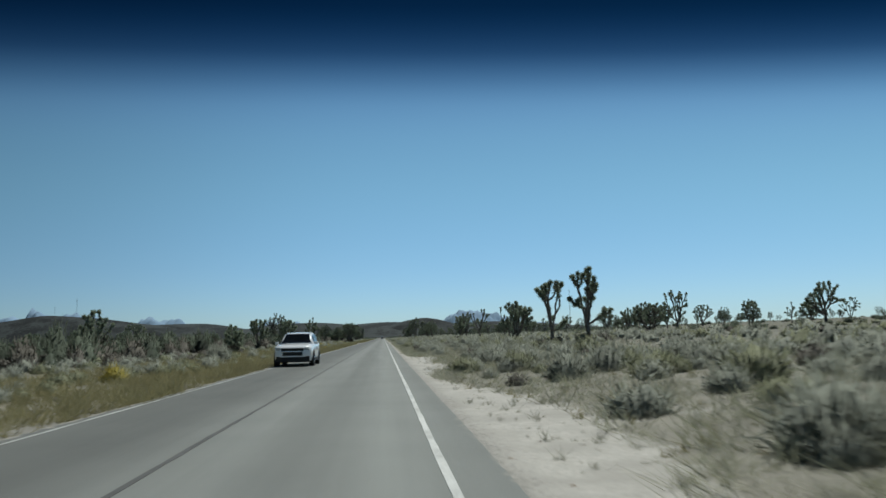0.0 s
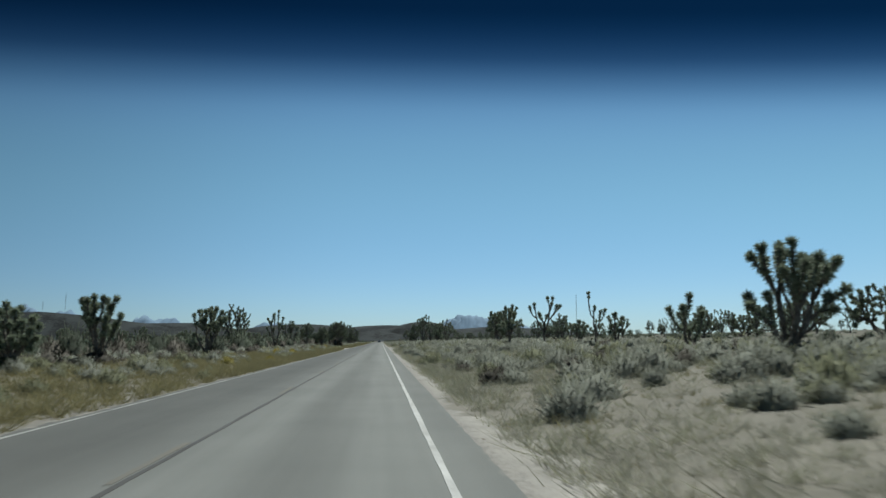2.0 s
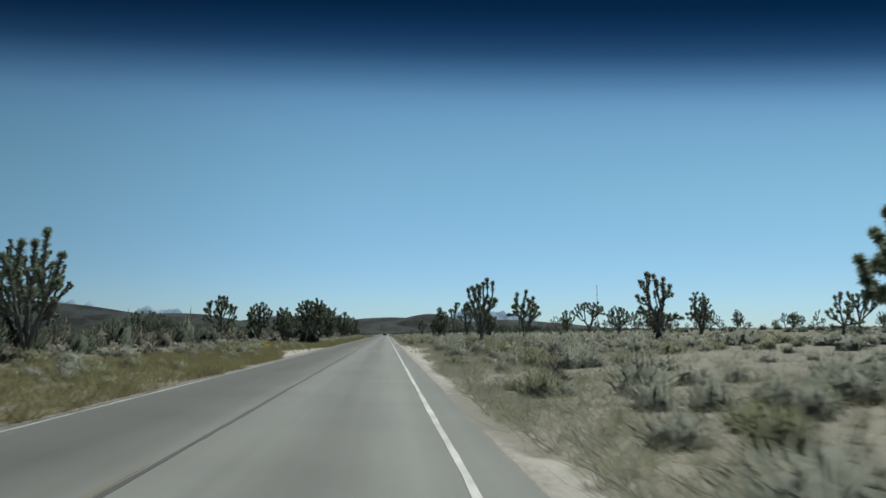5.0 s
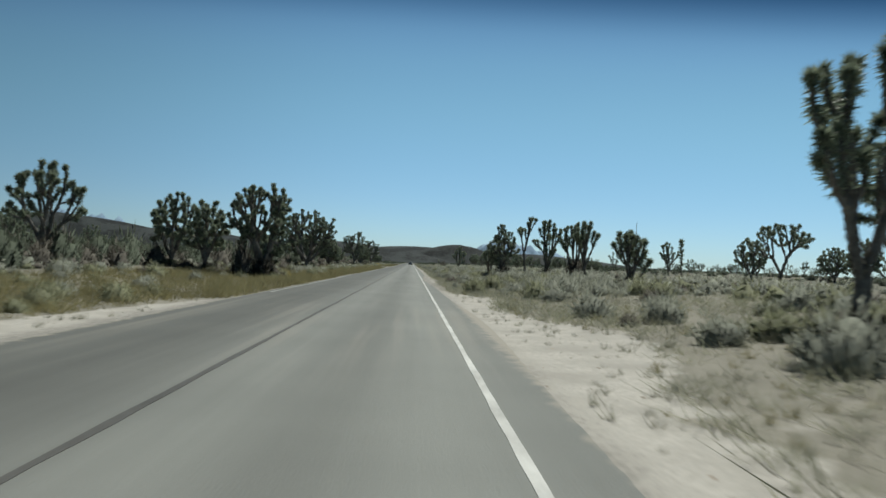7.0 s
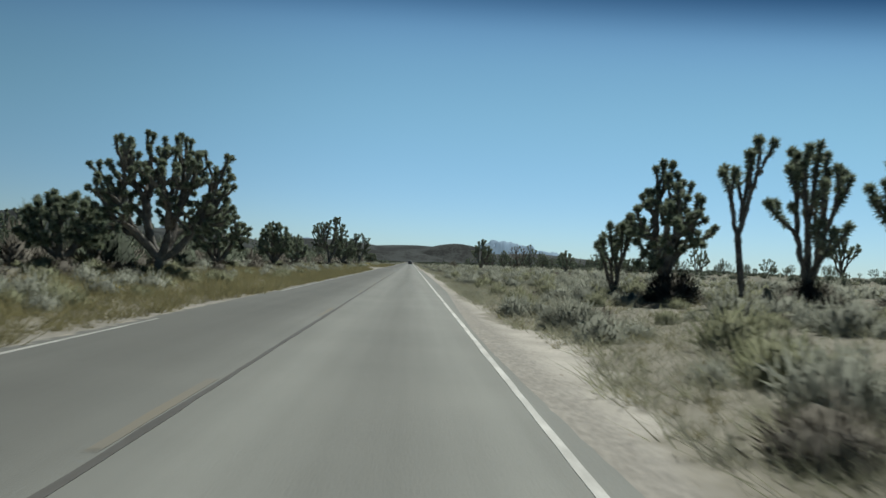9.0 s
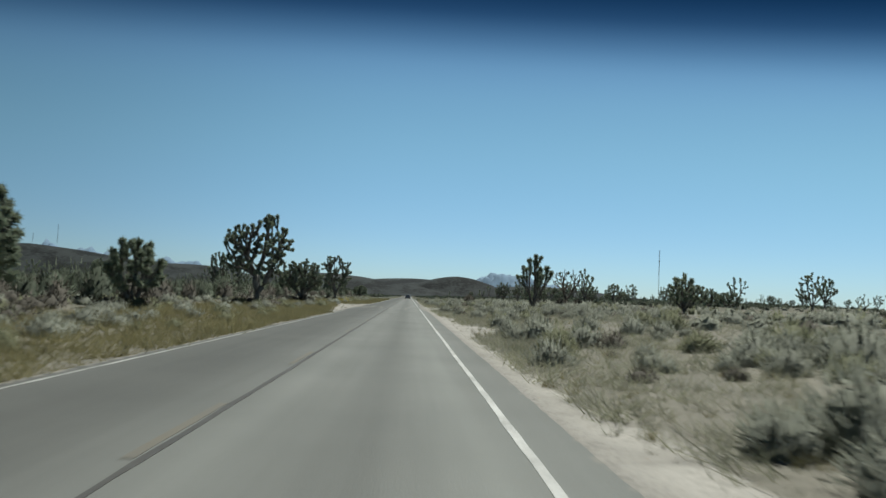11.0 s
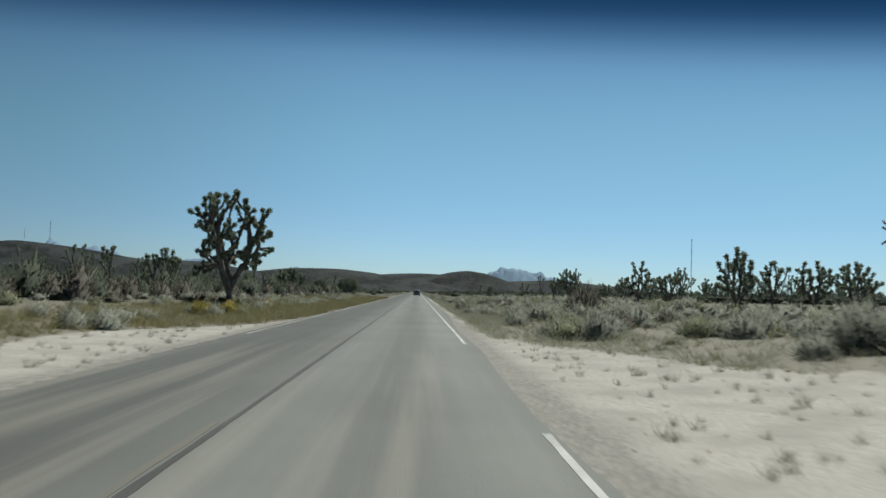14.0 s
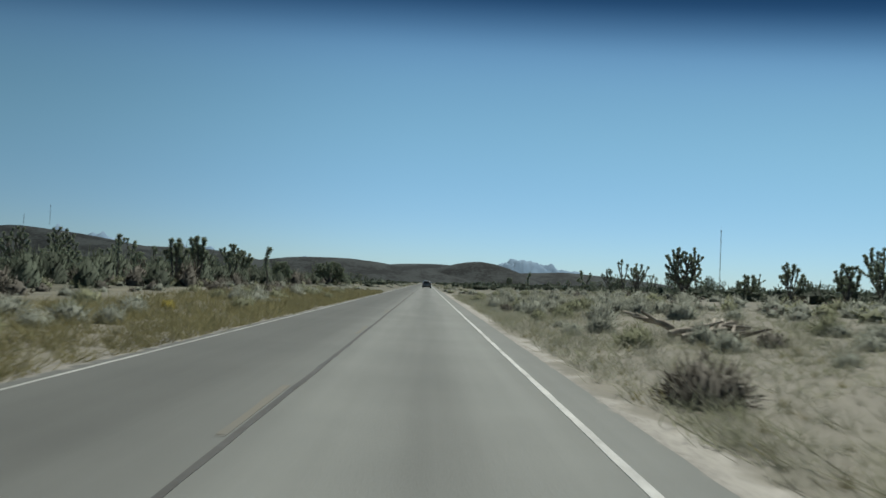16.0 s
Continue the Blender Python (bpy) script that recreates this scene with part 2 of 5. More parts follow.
def soil():
    """Desert ground: pale sand where the attribute 'sand' is high, else brown soil under litter; the edge is broken by noise."""
    m = material("desert_soil", (0.285, 0.27, 0.23), 0.95, spots=(0.20, 0.192, 0.162), scale=0.5, fine=8, amount=0.9, bump=0.8)
    n, l = m.node_tree.nodes, m.node_tree.links
    b = n["Principled BSDF"]
    src = b.inputs["Base Color"].links[0].from_socket
    at = n.new("ShaderNodeAttribute")
    at.attribute_name = "sand"
    g = n.new("ShaderNodeNewGeometry")
    nz = n.new("ShaderNodeTexNoise")
    nz.inputs["Scale"].default_value, nz.inputs["Detail"].default_value = 1.1, 6
    l.new(g.outputs["Position"], nz.inputs["Vector"])
    ad = n.new("ShaderNodeMath")
    ad.operation = "ADD"
    l.new(at.outputs["Fac"], ad.inputs[0])
    l.new(nz.outputs["Fac"], ad.inputs[1])
    mp = n.new("ShaderNodeMapRange")
    mp.inputs["From Min"].default_value, mp.inputs["From Max"].default_value = 0.93, 1.1
    l.new(ad.outputs[0], mp.inputs["Value"])
    nf = n.new("ShaderNodeTexNoise")
    nf.inputs["Scale"].default_value, nf.inputs["Detail"].default_value = 14, 5
    l.new(g.outputs["Position"], nf.inputs["Vector"])
    sc = n.new("ShaderNodeMix")
    sc.data_type = "RGBA"
    sc.inputs["A"].default_value, sc.inputs["B"].default_value = (0.36, 0.345, 0.315, 1), (0.49, 0.472, 0.435, 1)
    fr = n.new("ShaderNodeMapRange")
    fr.inputs["From Min"].default_value, fr.inputs["From Max"].default_value = 0.3, 0.6
    l.new(nf.outputs["Fac"], fr.inputs["Value"])
    big = n.new("ShaderNodeTexNoise")
    big.inputs["Scale"].default_value, big.inputs["Detail"].default_value = 0.9, 7
    l.new(g.outputs["Position"], big.inputs["Vector"])
    br = n.new("ShaderNodeMapRange")
    br.inputs["From Min"].default_value, br.inputs["From Max"].default_value = 0.36, 0.58
    l.new(big.outputs["Fac"], br.inputs["Value"])
    both = n.new("ShaderNodeMath")
    both.operation = "MULTIPLY"
    l.new(fr.outputs["Result"], both.inputs[0])
    l.new(br.outputs["Result"], both.inputs[1])
    l.new(both.outputs[0], sc.inputs["Factor"])
    mm = n.new("ShaderNodeMix")
    mm.data_type = "RGBA"
    l.new(mp.outputs["Result"], mm.inputs["Factor"])
    l.new(src, mm.inputs["A"])
    l.new(sc.outputs["Result"], mm.inputs["B"])
    cv = n.new("ShaderNodeAttribute")
    cv.attribute_name = "scrub"
    fs = n.new("ShaderNodeTexNoise")
    fs.inputs["Scale"].default_value, fs.inputs["Detail"].default_value = 0.35, 8
    l.new(g.outputs["Position"], fs.inputs["Vector"])
    cc = n.new("ShaderNodeMix")
    cc.data_type = "RGBA"
    cc.inputs["A"].default_value, cc.inputs["B"].default_value = (0.085, 0.09, 0.066, 1), (0.20, 0.19, 0.145, 1)
    cf = n.new("ShaderNodeMapRange")
    cf.inputs["From Min"].default_value, cf.inputs["From Max"].default_value = 0.35, 0.65
    l.new(fs.outputs["Fac"], cf.inputs["Value"])
    l.new(cf.outputs["Result"], cc.inputs["Factor"])
    fin = n.new("ShaderNodeMix")
    fin.data_type = "RGBA"
    l.new(cv.outputs["Fac"], fin.inputs["Factor"])
    l.new(mm.outputs["Result"], fin.inputs["A"])
    l.new(cc.outputs["Result"], fin.inputs["B"])
    # grey gravel thrown out beside the asphalt
    gx_ = n.new("ShaderNodeSeparateXYZ")
    l.new(g.outputs["Position"], gx_.inputs[0])
    ab = n.new("ShaderNodeMath")
    ab.operation = "ABSOLUTE"
    l.new(gx_.outputs["X"], ab.inputs[0])
    gm = n.new("ShaderNodeMapRange")
    gm.inputs["From Min"].default_value, gm.inputs["From Max"].default_value = 3.6, 4.4
    gm.inputs["To Min"].default_value, gm.inputs["To Max"].default_value = 0.45, 0.0
    l.new(ab.outputs[0], gm.inputs["Value"])
    gn = n.new("ShaderNodeMath")
    gn.operation = "ADD"
    l.new(gm.outputs["Result"], gn.inputs[0])
    l.new(nf.outputs["Fac"], gn.inputs[1])
    gs = n.new("ShaderNodeMapRange")
    gs.inputs["From Min"].default_value, gs.inputs["From Max"].default_value = 0.72, 1.05
    l.new(gn.outputs[0], gs.inputs["Value"])
    gr = n.new("ShaderNodeMix")
    gr.data_type = "RGBA"
    l.new(gs.outputs["Result"], gr.inputs["Factor"])
    l.new(fin.outputs["Result"], gr.inputs["A"])
    gr.inputs["B"].default_value = (0.225, 0.218, 0.20, 1)
    l.new(gr.outputs["Result"], b.inputs["Base Color"])
    return m


M_ASPHALT, M_SOIL = asphalt(), soil()

# ---------------------------------------------------------------- mesh helpers


def mesh_from(name, v, tris, mat, smooth=False, normals=None):
    """A mesh from numpy arrays of corners and triangles; normals, one for each corner, round off the shading of foliage."""
    me = bpy.data.meshes.new(name)
    v, tris = np.asarray(v, np.float32), np.asarray(tris, np.int32)
    me.vertices.add(len(v))
    me.vertices.foreach_set("co", v.ravel())
    me.loops.add(tris.size)
    me.loops.foreach_set("vertex_index", tris.ravel())
    me.polygons.add(len(tris))
    me.polygons.foreach_set("loop_start", np.arange(0, tris.size, 3, dtype=np.int32))
    me.polygons.foreach_set("loop_total", np.full(len(tris), 3, np.int32))
    me.update(calc_edges=True)
    me.polygons.foreach_set("use_smooth", np.full(len(tris), smooth or normals is not None, bool))
    me.materials.append(mat)
    if normals is not None:
        me.normals_split_custom_set_from_vertices(normals.tolist())
    return me


def round_normals(v):
    """Normals of the dome that a bush of unit size fills."""
    n = v * np.array([1.0, 1.0, 1.1]) + np.array([0, 0, 0.22])
    return n / (np.linalg.norm(n, axis=1, keepdims=True) + 1e-6)


def part(name, me, parent, label=""):
    """A mesh object under a thing or a part."""
    ob = new(name, me)
    ob.parent = parent
    return tagged(ob, label)


def bm_mesh(name, bm, mat, smooth=False):
    me = bpy.data.meshes.new(name)
    bmesh.ops.recalc_face_normals(bm, faces=bm.faces)
    bm.to_mesh(me)
    bm.free()
    if smooth:
        for p in me.polygons:
            p.use_smooth = True
    me.materials.append(mat)
    return me


class Geo:
    """Collects triangles."""

    def __init__(self):
        self.v, self.t, self.n = [], [], 0

    def add(self, v, t):
        self.v.append(np.asarray(v, float))
        self.t.append(np.asarray(t, int) + self.n)
        self.n += len(v)

    def mesh(self, name, mat, smooth=False):
        return mesh_from(name, np.concatenate(self.v), np.concatenate(self.t), mat, smooth)

    def tube(self, pts, radii, sides=6):
        pts = np.asarray(pts, float)
        k = len(pts)
        ang = np.arange(sides) * 2 * math.pi / sides
        tan = np.gradient(pts, axis=0)
        tan /= np.linalg.norm(tan, axis=1, keepdims=True) + 1e-9
        ref = np.where(np.abs(tan[:, 2:3]) > 0.9, np.array([[1.0, 0, 0]]), np.array([[0, 0, 1.0]]))
        a = np.cross(tan, ref)
        a /= np.linalg.norm(a, axis=1, keepdims=True)
        b = np.cross(tan, a)
        r = np.asarray(radii, float)[:, None, None]
        v = pts[:, None, :] + r * (np.cos(ang)[None, :, None] * a[:, None, :] + np.sin(ang)[None, :, None] * b[:, None, :])
        v = v.reshape(-1, 3)
        t = []
        for i in range(k - 1):
            for j in range(sides):
                p, q = i * sides + j, i * sides + (j + 1) % sides
                t += [(p, q, q + sides), (p, q + sides, p + sides)]
        for j in range(1, sides - 1):
            t.append(((k - 1) * sides, (k - 1) * sides + j, (k - 1) * sides + j + 1))
        self.add(v, t)

    def blades(self, p, d, length, width, rng):
        """Thin pointed leaves from p along d."""
        n = len(p)
        d = d / (np.linalg.norm(d, axis=1, keepdims=True) + 1e-9)
        s = np.cross(d, rng.normal(size=(n, 3)))
        s /= np.linalg.norm(s, axis=1, keepdims=True) + 1e-9
        w = (np.asarray(width) * np.ones(n))[:, None] / 2
        v = np.stack([p - s * w, p + s * w, p + d * (np.asarray(length) * np.ones(n))[:, None]], 1).reshape(-1, 3)
        self.add(v, np.arange(3 * n).reshape(n, 3))


def smooth_step(x, a, b):
    t = np.clip((x - a) / (b - a), 0, 1)
    return t * t * (3 - 2 * t)


def wave(x, y, s):
    """A soft uneven field between about -1 and 1."""
    return (np.sin(x / s + 1.3 * np.sin(y / s * 0.71 + 2)) + np.sin(y / s * 1.17 + 1.7 * np.sin(x / s * 0.63)) + np.sin((x + y) / s * 0.53 + 4)) / 3


def bump_at(y, c, w):
    return np.exp(-(((y - c) / w) ** 2))


def right_edge(y):
    """Where the bare sand beside the road ends, to the right."""
    out = 4.4 + 0.28 * np.sin(y / 6.1) + 0.26 * np.sin(y / 2.3 + 1)
    for c, w, k in ((11, 7, 1.4), (21, 4, 0.7), (35.5, 6, 1.6), (48, 5, 1.3), (85, 9, -0.2), (112, 5, 0.4), (135, 12, -0.5), (173, 6, 1.1), (188, 8, 2.4), (205, 6, 1.1), (219, 8, -0.6), (238, 3, 0.7), (243, 4, -0.7),
                    (302, 6, 1.7), (316, 5, 0.5), (332, 6, 0.5), (349.5, 4.2, 7.0), (357, 4, 2.4), (376, 9, -0.2), (396, 14, -0.5)):
        out = out + k * bump_at(y, c, w)
    return out


def left_edge(y):
    """Where the bare sand beside the road ends, to the left."""
    out = 3.3 + 0.12 * np.sin(y / 4.7) + 0.15 * np.sin(y / 1.9)
    for c, w, k in ((183, 12, 2.3), (235, 8, 0.3), (347, 18, 2.2), (359, 7, 2.2)):
        out = out + k * bump_at(y, c, w)
    return -out


def ground_z(x, y):
    x, y = np.asarray(x, float), np.asarray(y, float)
    s = smooth_step(np.abs(x), 4.2, 14)
    far = smooth_step(np.hypot(x, y - 200), 250, 900)
    lie = np.where(x > 0, 0.027 * np.maximum(x - 4, 0), 0.018 * np.minimum(x + 4, 0))
    lie = 9 * np.tanh(lie / 9)
    return -0.05 + lie + s * 0.36 + s * 0.10 * wave(x, y, 3.1) + s * 0.14 * wave(x, y, 11.0) * (1 - far) - far * 0.5


# ---------------------------------------------------------------- ground, road and its markings


def graded(fine_lo, fine_hi, step, lo, hi, grow=1.35):
    mid = list(np.arange(fine_lo, fine_hi + 1e-6, step))
    up, s = [], step
    while (up[-1] if up else fine_hi) < hi:
        s *= grow
        up.append((up[-1] if up else fine_hi) + s)
    down, s = [], step
    while (down[-1] if down else fine_lo) > lo:
        s *= grow
        down.append((down[-1] if down else fine_lo) - s)
    return np.array(down[::-1] + mid + up)


def grid_mesh(name, xs, ys, z, mat, smooth=True):
    nx, ny = len(xs), len(ys)
    gx, gy = np.meshgrid(xs, ys)
    v = np.stack([gx.ravel(), gy.ravel(), z(gx.ravel(), gy.ravel())], 1)
    i = (np.arange(ny - 1)[:, None] * nx + np.arange(nx - 1)[None, :]).ravel()
    t = np.concatenate([np.stack([i, i + 1, i + nx + 1], 1), np.stack([i, i + nx + 1, i + nx], 1)])
    return mesh_from(name, v, t, mat, smooth)


xs = graded(-16, 18, 0.5, -5200, 5200)
ys = graded(-20, 460, 1.25, -3000, 5200)
me = grid_mesh("ground", xs, ys, ground_z, M_SOIL)
co = np.empty(len(me.vertices) * 3, np.float32)
me.vertices.foreach_get("co", co)
gx, gy = co[0::3], co[1::3]
sand = np.where(gx > 0, smooth_step(right_edge(gy) - gx, -0.9, 0.9), smooth_step(gx - left_edge(gy), -0.6, 0.6))
sand = np.maximum(sand, np.where(gx < 0, 0.15, 0.42) * smooth_step(wave(gx, gy, 2.4), 0.35, 0.8)) * 0.9
at = me.attributes.new("sand", "FLOAT", "POINT")
at.data.foreach_set("value", sand.astype(np.float32))
at = me.attributes.new("scrub", "FLOAT", "POINT")
at.data.foreach_set("value", (0.9 * smooth_step(np.hypot(gx, np.maximum(gy - 440, 0) * 0.5), np.where(gx < 0, 8.5, 9.0), np.where(gx < 0, 18.0, 44.0))).astype(np.float32))
tagged(new("ground", me), "pale sandy desert ground with brown soil and litter between the scrub", "ground", kind="structure")

ys = np.concatenate([np.arange(-30, 420, 0.3), np.arange(420, 1500, 12.0)])


def strip(name, x0, x1, ys, z, mat, rough0=0.0, rough1=0.0, cols=1, seed=1):
    """A band along the road with uneven sides."""
    rng = np.random.default_rng(seed)
    k = len(ys)
    a = x0 + rough0 * (0.6 * np.sin(ys / 1.7 + seed) + 0.5 * rng.normal(size=k))
    b = x1 + rough1 * (0.6 * np.sin(ys / 2.3 + seed) + 0.5 * rng.normal(size=k))
    u = np.linspace(0, 1, cols + 1)
    x = a[:, None] * (1 - u) + b[:, None] * u
    v = np.stack([x.ravel(), np.repeat(ys, cols + 1), np.full(x.size, z)], 1)
    # a thin edge down to the ground on both sides
    nx = cols + 1
    i = (np.arange(k - 1)[:, None] * nx + np.arange(cols)[None, :]).ravel()
    t = [np.stack([i, i + 1, i + nx + 1], 1), np.stack([i, i + nx + 1, i + nx], 1)]
    base = len(v)
    low = np.concatenate([v[0::nx], v[nx - 1::nx]]) - np.array([0, 0, min(0.06, z + 0.05)])
    v = np.concatenate([v, low])
    for side, off in ((0, 0), (cols, k)):
        j = np.arange(k - 1)
        t += [np.stack([j * nx + side, (j + 1) * nx + side, base + off + j + 1], 1), np.stack([j * nx + side, base + off + j + 1, base + off + j], 1)]
    return mesh_from(name, v, np.concatenate(t), mat)


ROAD_L, ROAD_R = -3.27, 3.62
tagged(new("road", strip("road", ROAD_L, ROAD_R - 0.48 * bump_at(ys, 236, 16) - 0.4 * bump_at(ys, 368, 12) - 0.5 * bump_at(ys, 349, 9) + 0.35 * bump_at(ys, 192, 9), ys, 0.0, M_ASPHALT, 0.012, 0.014, 6, 3)), "worn grey two-lane asphalt road running straight ahead", "road", kind="structure")
LINE_R, LINE_L = 3.01, -3.01


def marking(name, x, w, y0, y1, mat, label, rough=0.008, seed=1):
    yy = np.arange(y0, y1 + 0.01, 0.6 if y1 < 430 else 3.0)
    tagged(new(name, strip(name, x - w / 2, x + w / 2, yy, 0.005, mat, rough, rough, 1, seed)), label, "road marking", kind="structure")


for y0, y1 in ((-60, 348.5), (360.6, 425), (425, 1400)):
    marking("edge_line", LINE_R, 0.09, y0, y1, M_WHITE_LINE, "worn solid white edge line on the asphalt", seed=5)
for y0, y1 in ((-60, 183.9), (202.0, 236.8), (250.3, 326.5), (361.5, 425), (425, 1400)):
    marking("edge_line", LINE_L, 0.07, y0, y1, M_WORN_LINE, "worn solid white edge line beside dry grass", seed=8)
for y0, y1 in ((-60, 425), (425, 1400)):
    marking("tar_seam", -0.135, 0.075, y0, y1, M_TAR, "dark tar seam along the middle of the road", rough=0.01, seed=4)
for i in range(-3, 60):
    y0 = 7.86 + 12.19 * i if i < 23 else 3.71 + 12.19 * i
    if y0 < 45 or 163 < y0 < 209:      # worn away here
        continue
    marking("centre_dash", -0.25, 0.095, y0, y0 + 3.05, M_YELLOW_LINE, "faded yellow dash beside the tar seam", rough=0.012, seed=i + 40)

# ---------------------------------------------------------------- hills and far range


def hill(name, cx, cy, rx, ry, h, mat, label, seed, rough=0.18, kind_="hill", nx=70, ny=26, kind="structure"):
    """One rise of the land with spurs and gullies."""
    def z(x, y):
        u, w = (x - cx) / rx, (y - cy) / ry
        r = np.sqrt(u * u + w * w) + 0.12 * wave(x + seed * 97, y, rx * 0.22) + rough * 0.5 * wave(x, y + seed * 31, rx * 0.08)
        f = 1 - smooth_step(r, 0.0, 1.0)
        if kind_ == "mountain":  # straight flanks, a blunt and broken crest
            f = np.clip(1.45 * (1 - r), 0, 1) ** 0.9
            f = f * (1 - 0.12 * np.abs(wave(x + seed * 7, y, rx * 0.06)) - 0.04 * np.abs(wave(x + seed * 3, y, rx * 0.016)))
        return -3 + 0.018 * x + (h + 3) * f * (1 + rough * wave(x + seed * 13, y, rx * 0.13) * smooth_step(f, 0.05, 0.6)) + (h * rough * 0.25) * wave(x, y + seed, rx * 0.035) * smooth_step(f, 0.1, 0.5)
    me = grid_mesh(name, np.linspace(cx - rx * 1.25, cx + rx * 1.25, nx), np.linspace(cy - ry * 1.25, cy + ry * 1.25, ny), z, mat)
    return tagged(new(name, me), label, kind_, kind=kind)


HILL = "low dark desert hill speckled with scrub"
hill("hill", -1180, 1800, 760, 420, 96, M_HILL, HILL, 1, 0.08)
hill("hill", -760, 1790, 620, 300, 84, M_HILL, HILL, 2, 0.06)
hill("hill", -520, 1850, 520, 260, 50, M_HILL, HILL, 3, 0.06)
hill("hill", -200, 1950, 420, 260, 44, M_HILL, HILL, 8, 0.08)
hill("hill", -20, 2000, 420, 260, 41, M_HILL, HILL, 4, 0.06)
hill("hill", 100, 1900, 190, 160, 45, M_HILL, HILL, 5, 0.05)
hill("hill", 300, 2050, 420, 240, 34, M_HILL, HILL, 6, 0.06)
hill("hill", -2300, 1500, 1000, 600, 130, M_HILL, HILL, 7, 0.12)
FAR = "desert mountain on the horizon, blue haze painted into its colour"
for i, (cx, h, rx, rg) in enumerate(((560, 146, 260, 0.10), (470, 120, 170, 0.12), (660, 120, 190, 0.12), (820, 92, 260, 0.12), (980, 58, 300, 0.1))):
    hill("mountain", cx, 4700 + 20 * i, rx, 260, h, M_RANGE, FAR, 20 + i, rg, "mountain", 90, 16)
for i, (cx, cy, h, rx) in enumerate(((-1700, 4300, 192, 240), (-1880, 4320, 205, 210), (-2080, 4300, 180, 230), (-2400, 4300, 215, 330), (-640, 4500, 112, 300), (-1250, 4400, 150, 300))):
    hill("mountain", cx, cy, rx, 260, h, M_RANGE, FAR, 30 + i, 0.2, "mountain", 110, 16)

# ---------------------------------------------------------------- joshua trees

UP = np.array([0, 0, 1.0])
STYLES = {  # spacing of the tips, fork height share, leafy sleeve, bow of the arms, wander
    "open": (0.38, 0.24, 0.62, 0.20, 0.10),
    "arms": (0.40, 0.20, 0.66, 0.24, 0.10),
    "bigopen": (0.34, 0.16, 0.30, 0.26, 0.13),
    "big": (0.34, 0.14, 0.30, 0.22, 0.10),
    "dense": (0.50, 0.15, 0.40, 0.24, 0.10),
    "round": (0.42, 0.12, 0.40, 0.20, 0.08),
    "fan": (0.38, 0.10, 0.80, 0.14, 0.06),
    "column": (0.80, 0.07, 1.50, 0.20, 0.04),
    "slender": (0.36, 0.42, 0.45, 0.24, 0.08),
    "sparse": (0.36, 0.30, 0.42, 0.24, 0.10),
    "pole": (0.50, 0.80, 1.9, 0.1, 0.04),
    "dead": (0.50, 0.20, 0.5, 0.34, 0.16),
}
# trees whose tips stand in tufts: tufts on a crown 3.2 m wide, tips in a tuft, spread of a tuft, fall of the outer tufts
TUFTED = {"open": (11, 3, 0.48, 0.60), "arms": (7, 4, 0.55, 0.50), "fan": (13, 3, 0.45, 0.52), "slender": (3, 5, 0.50, 0.50), "sparse": (6, 2, 0.36, 0.52), "bigopen": (27, 4, 0.48, 0.0), "big": (46, 3, 0.42, 0.0)}


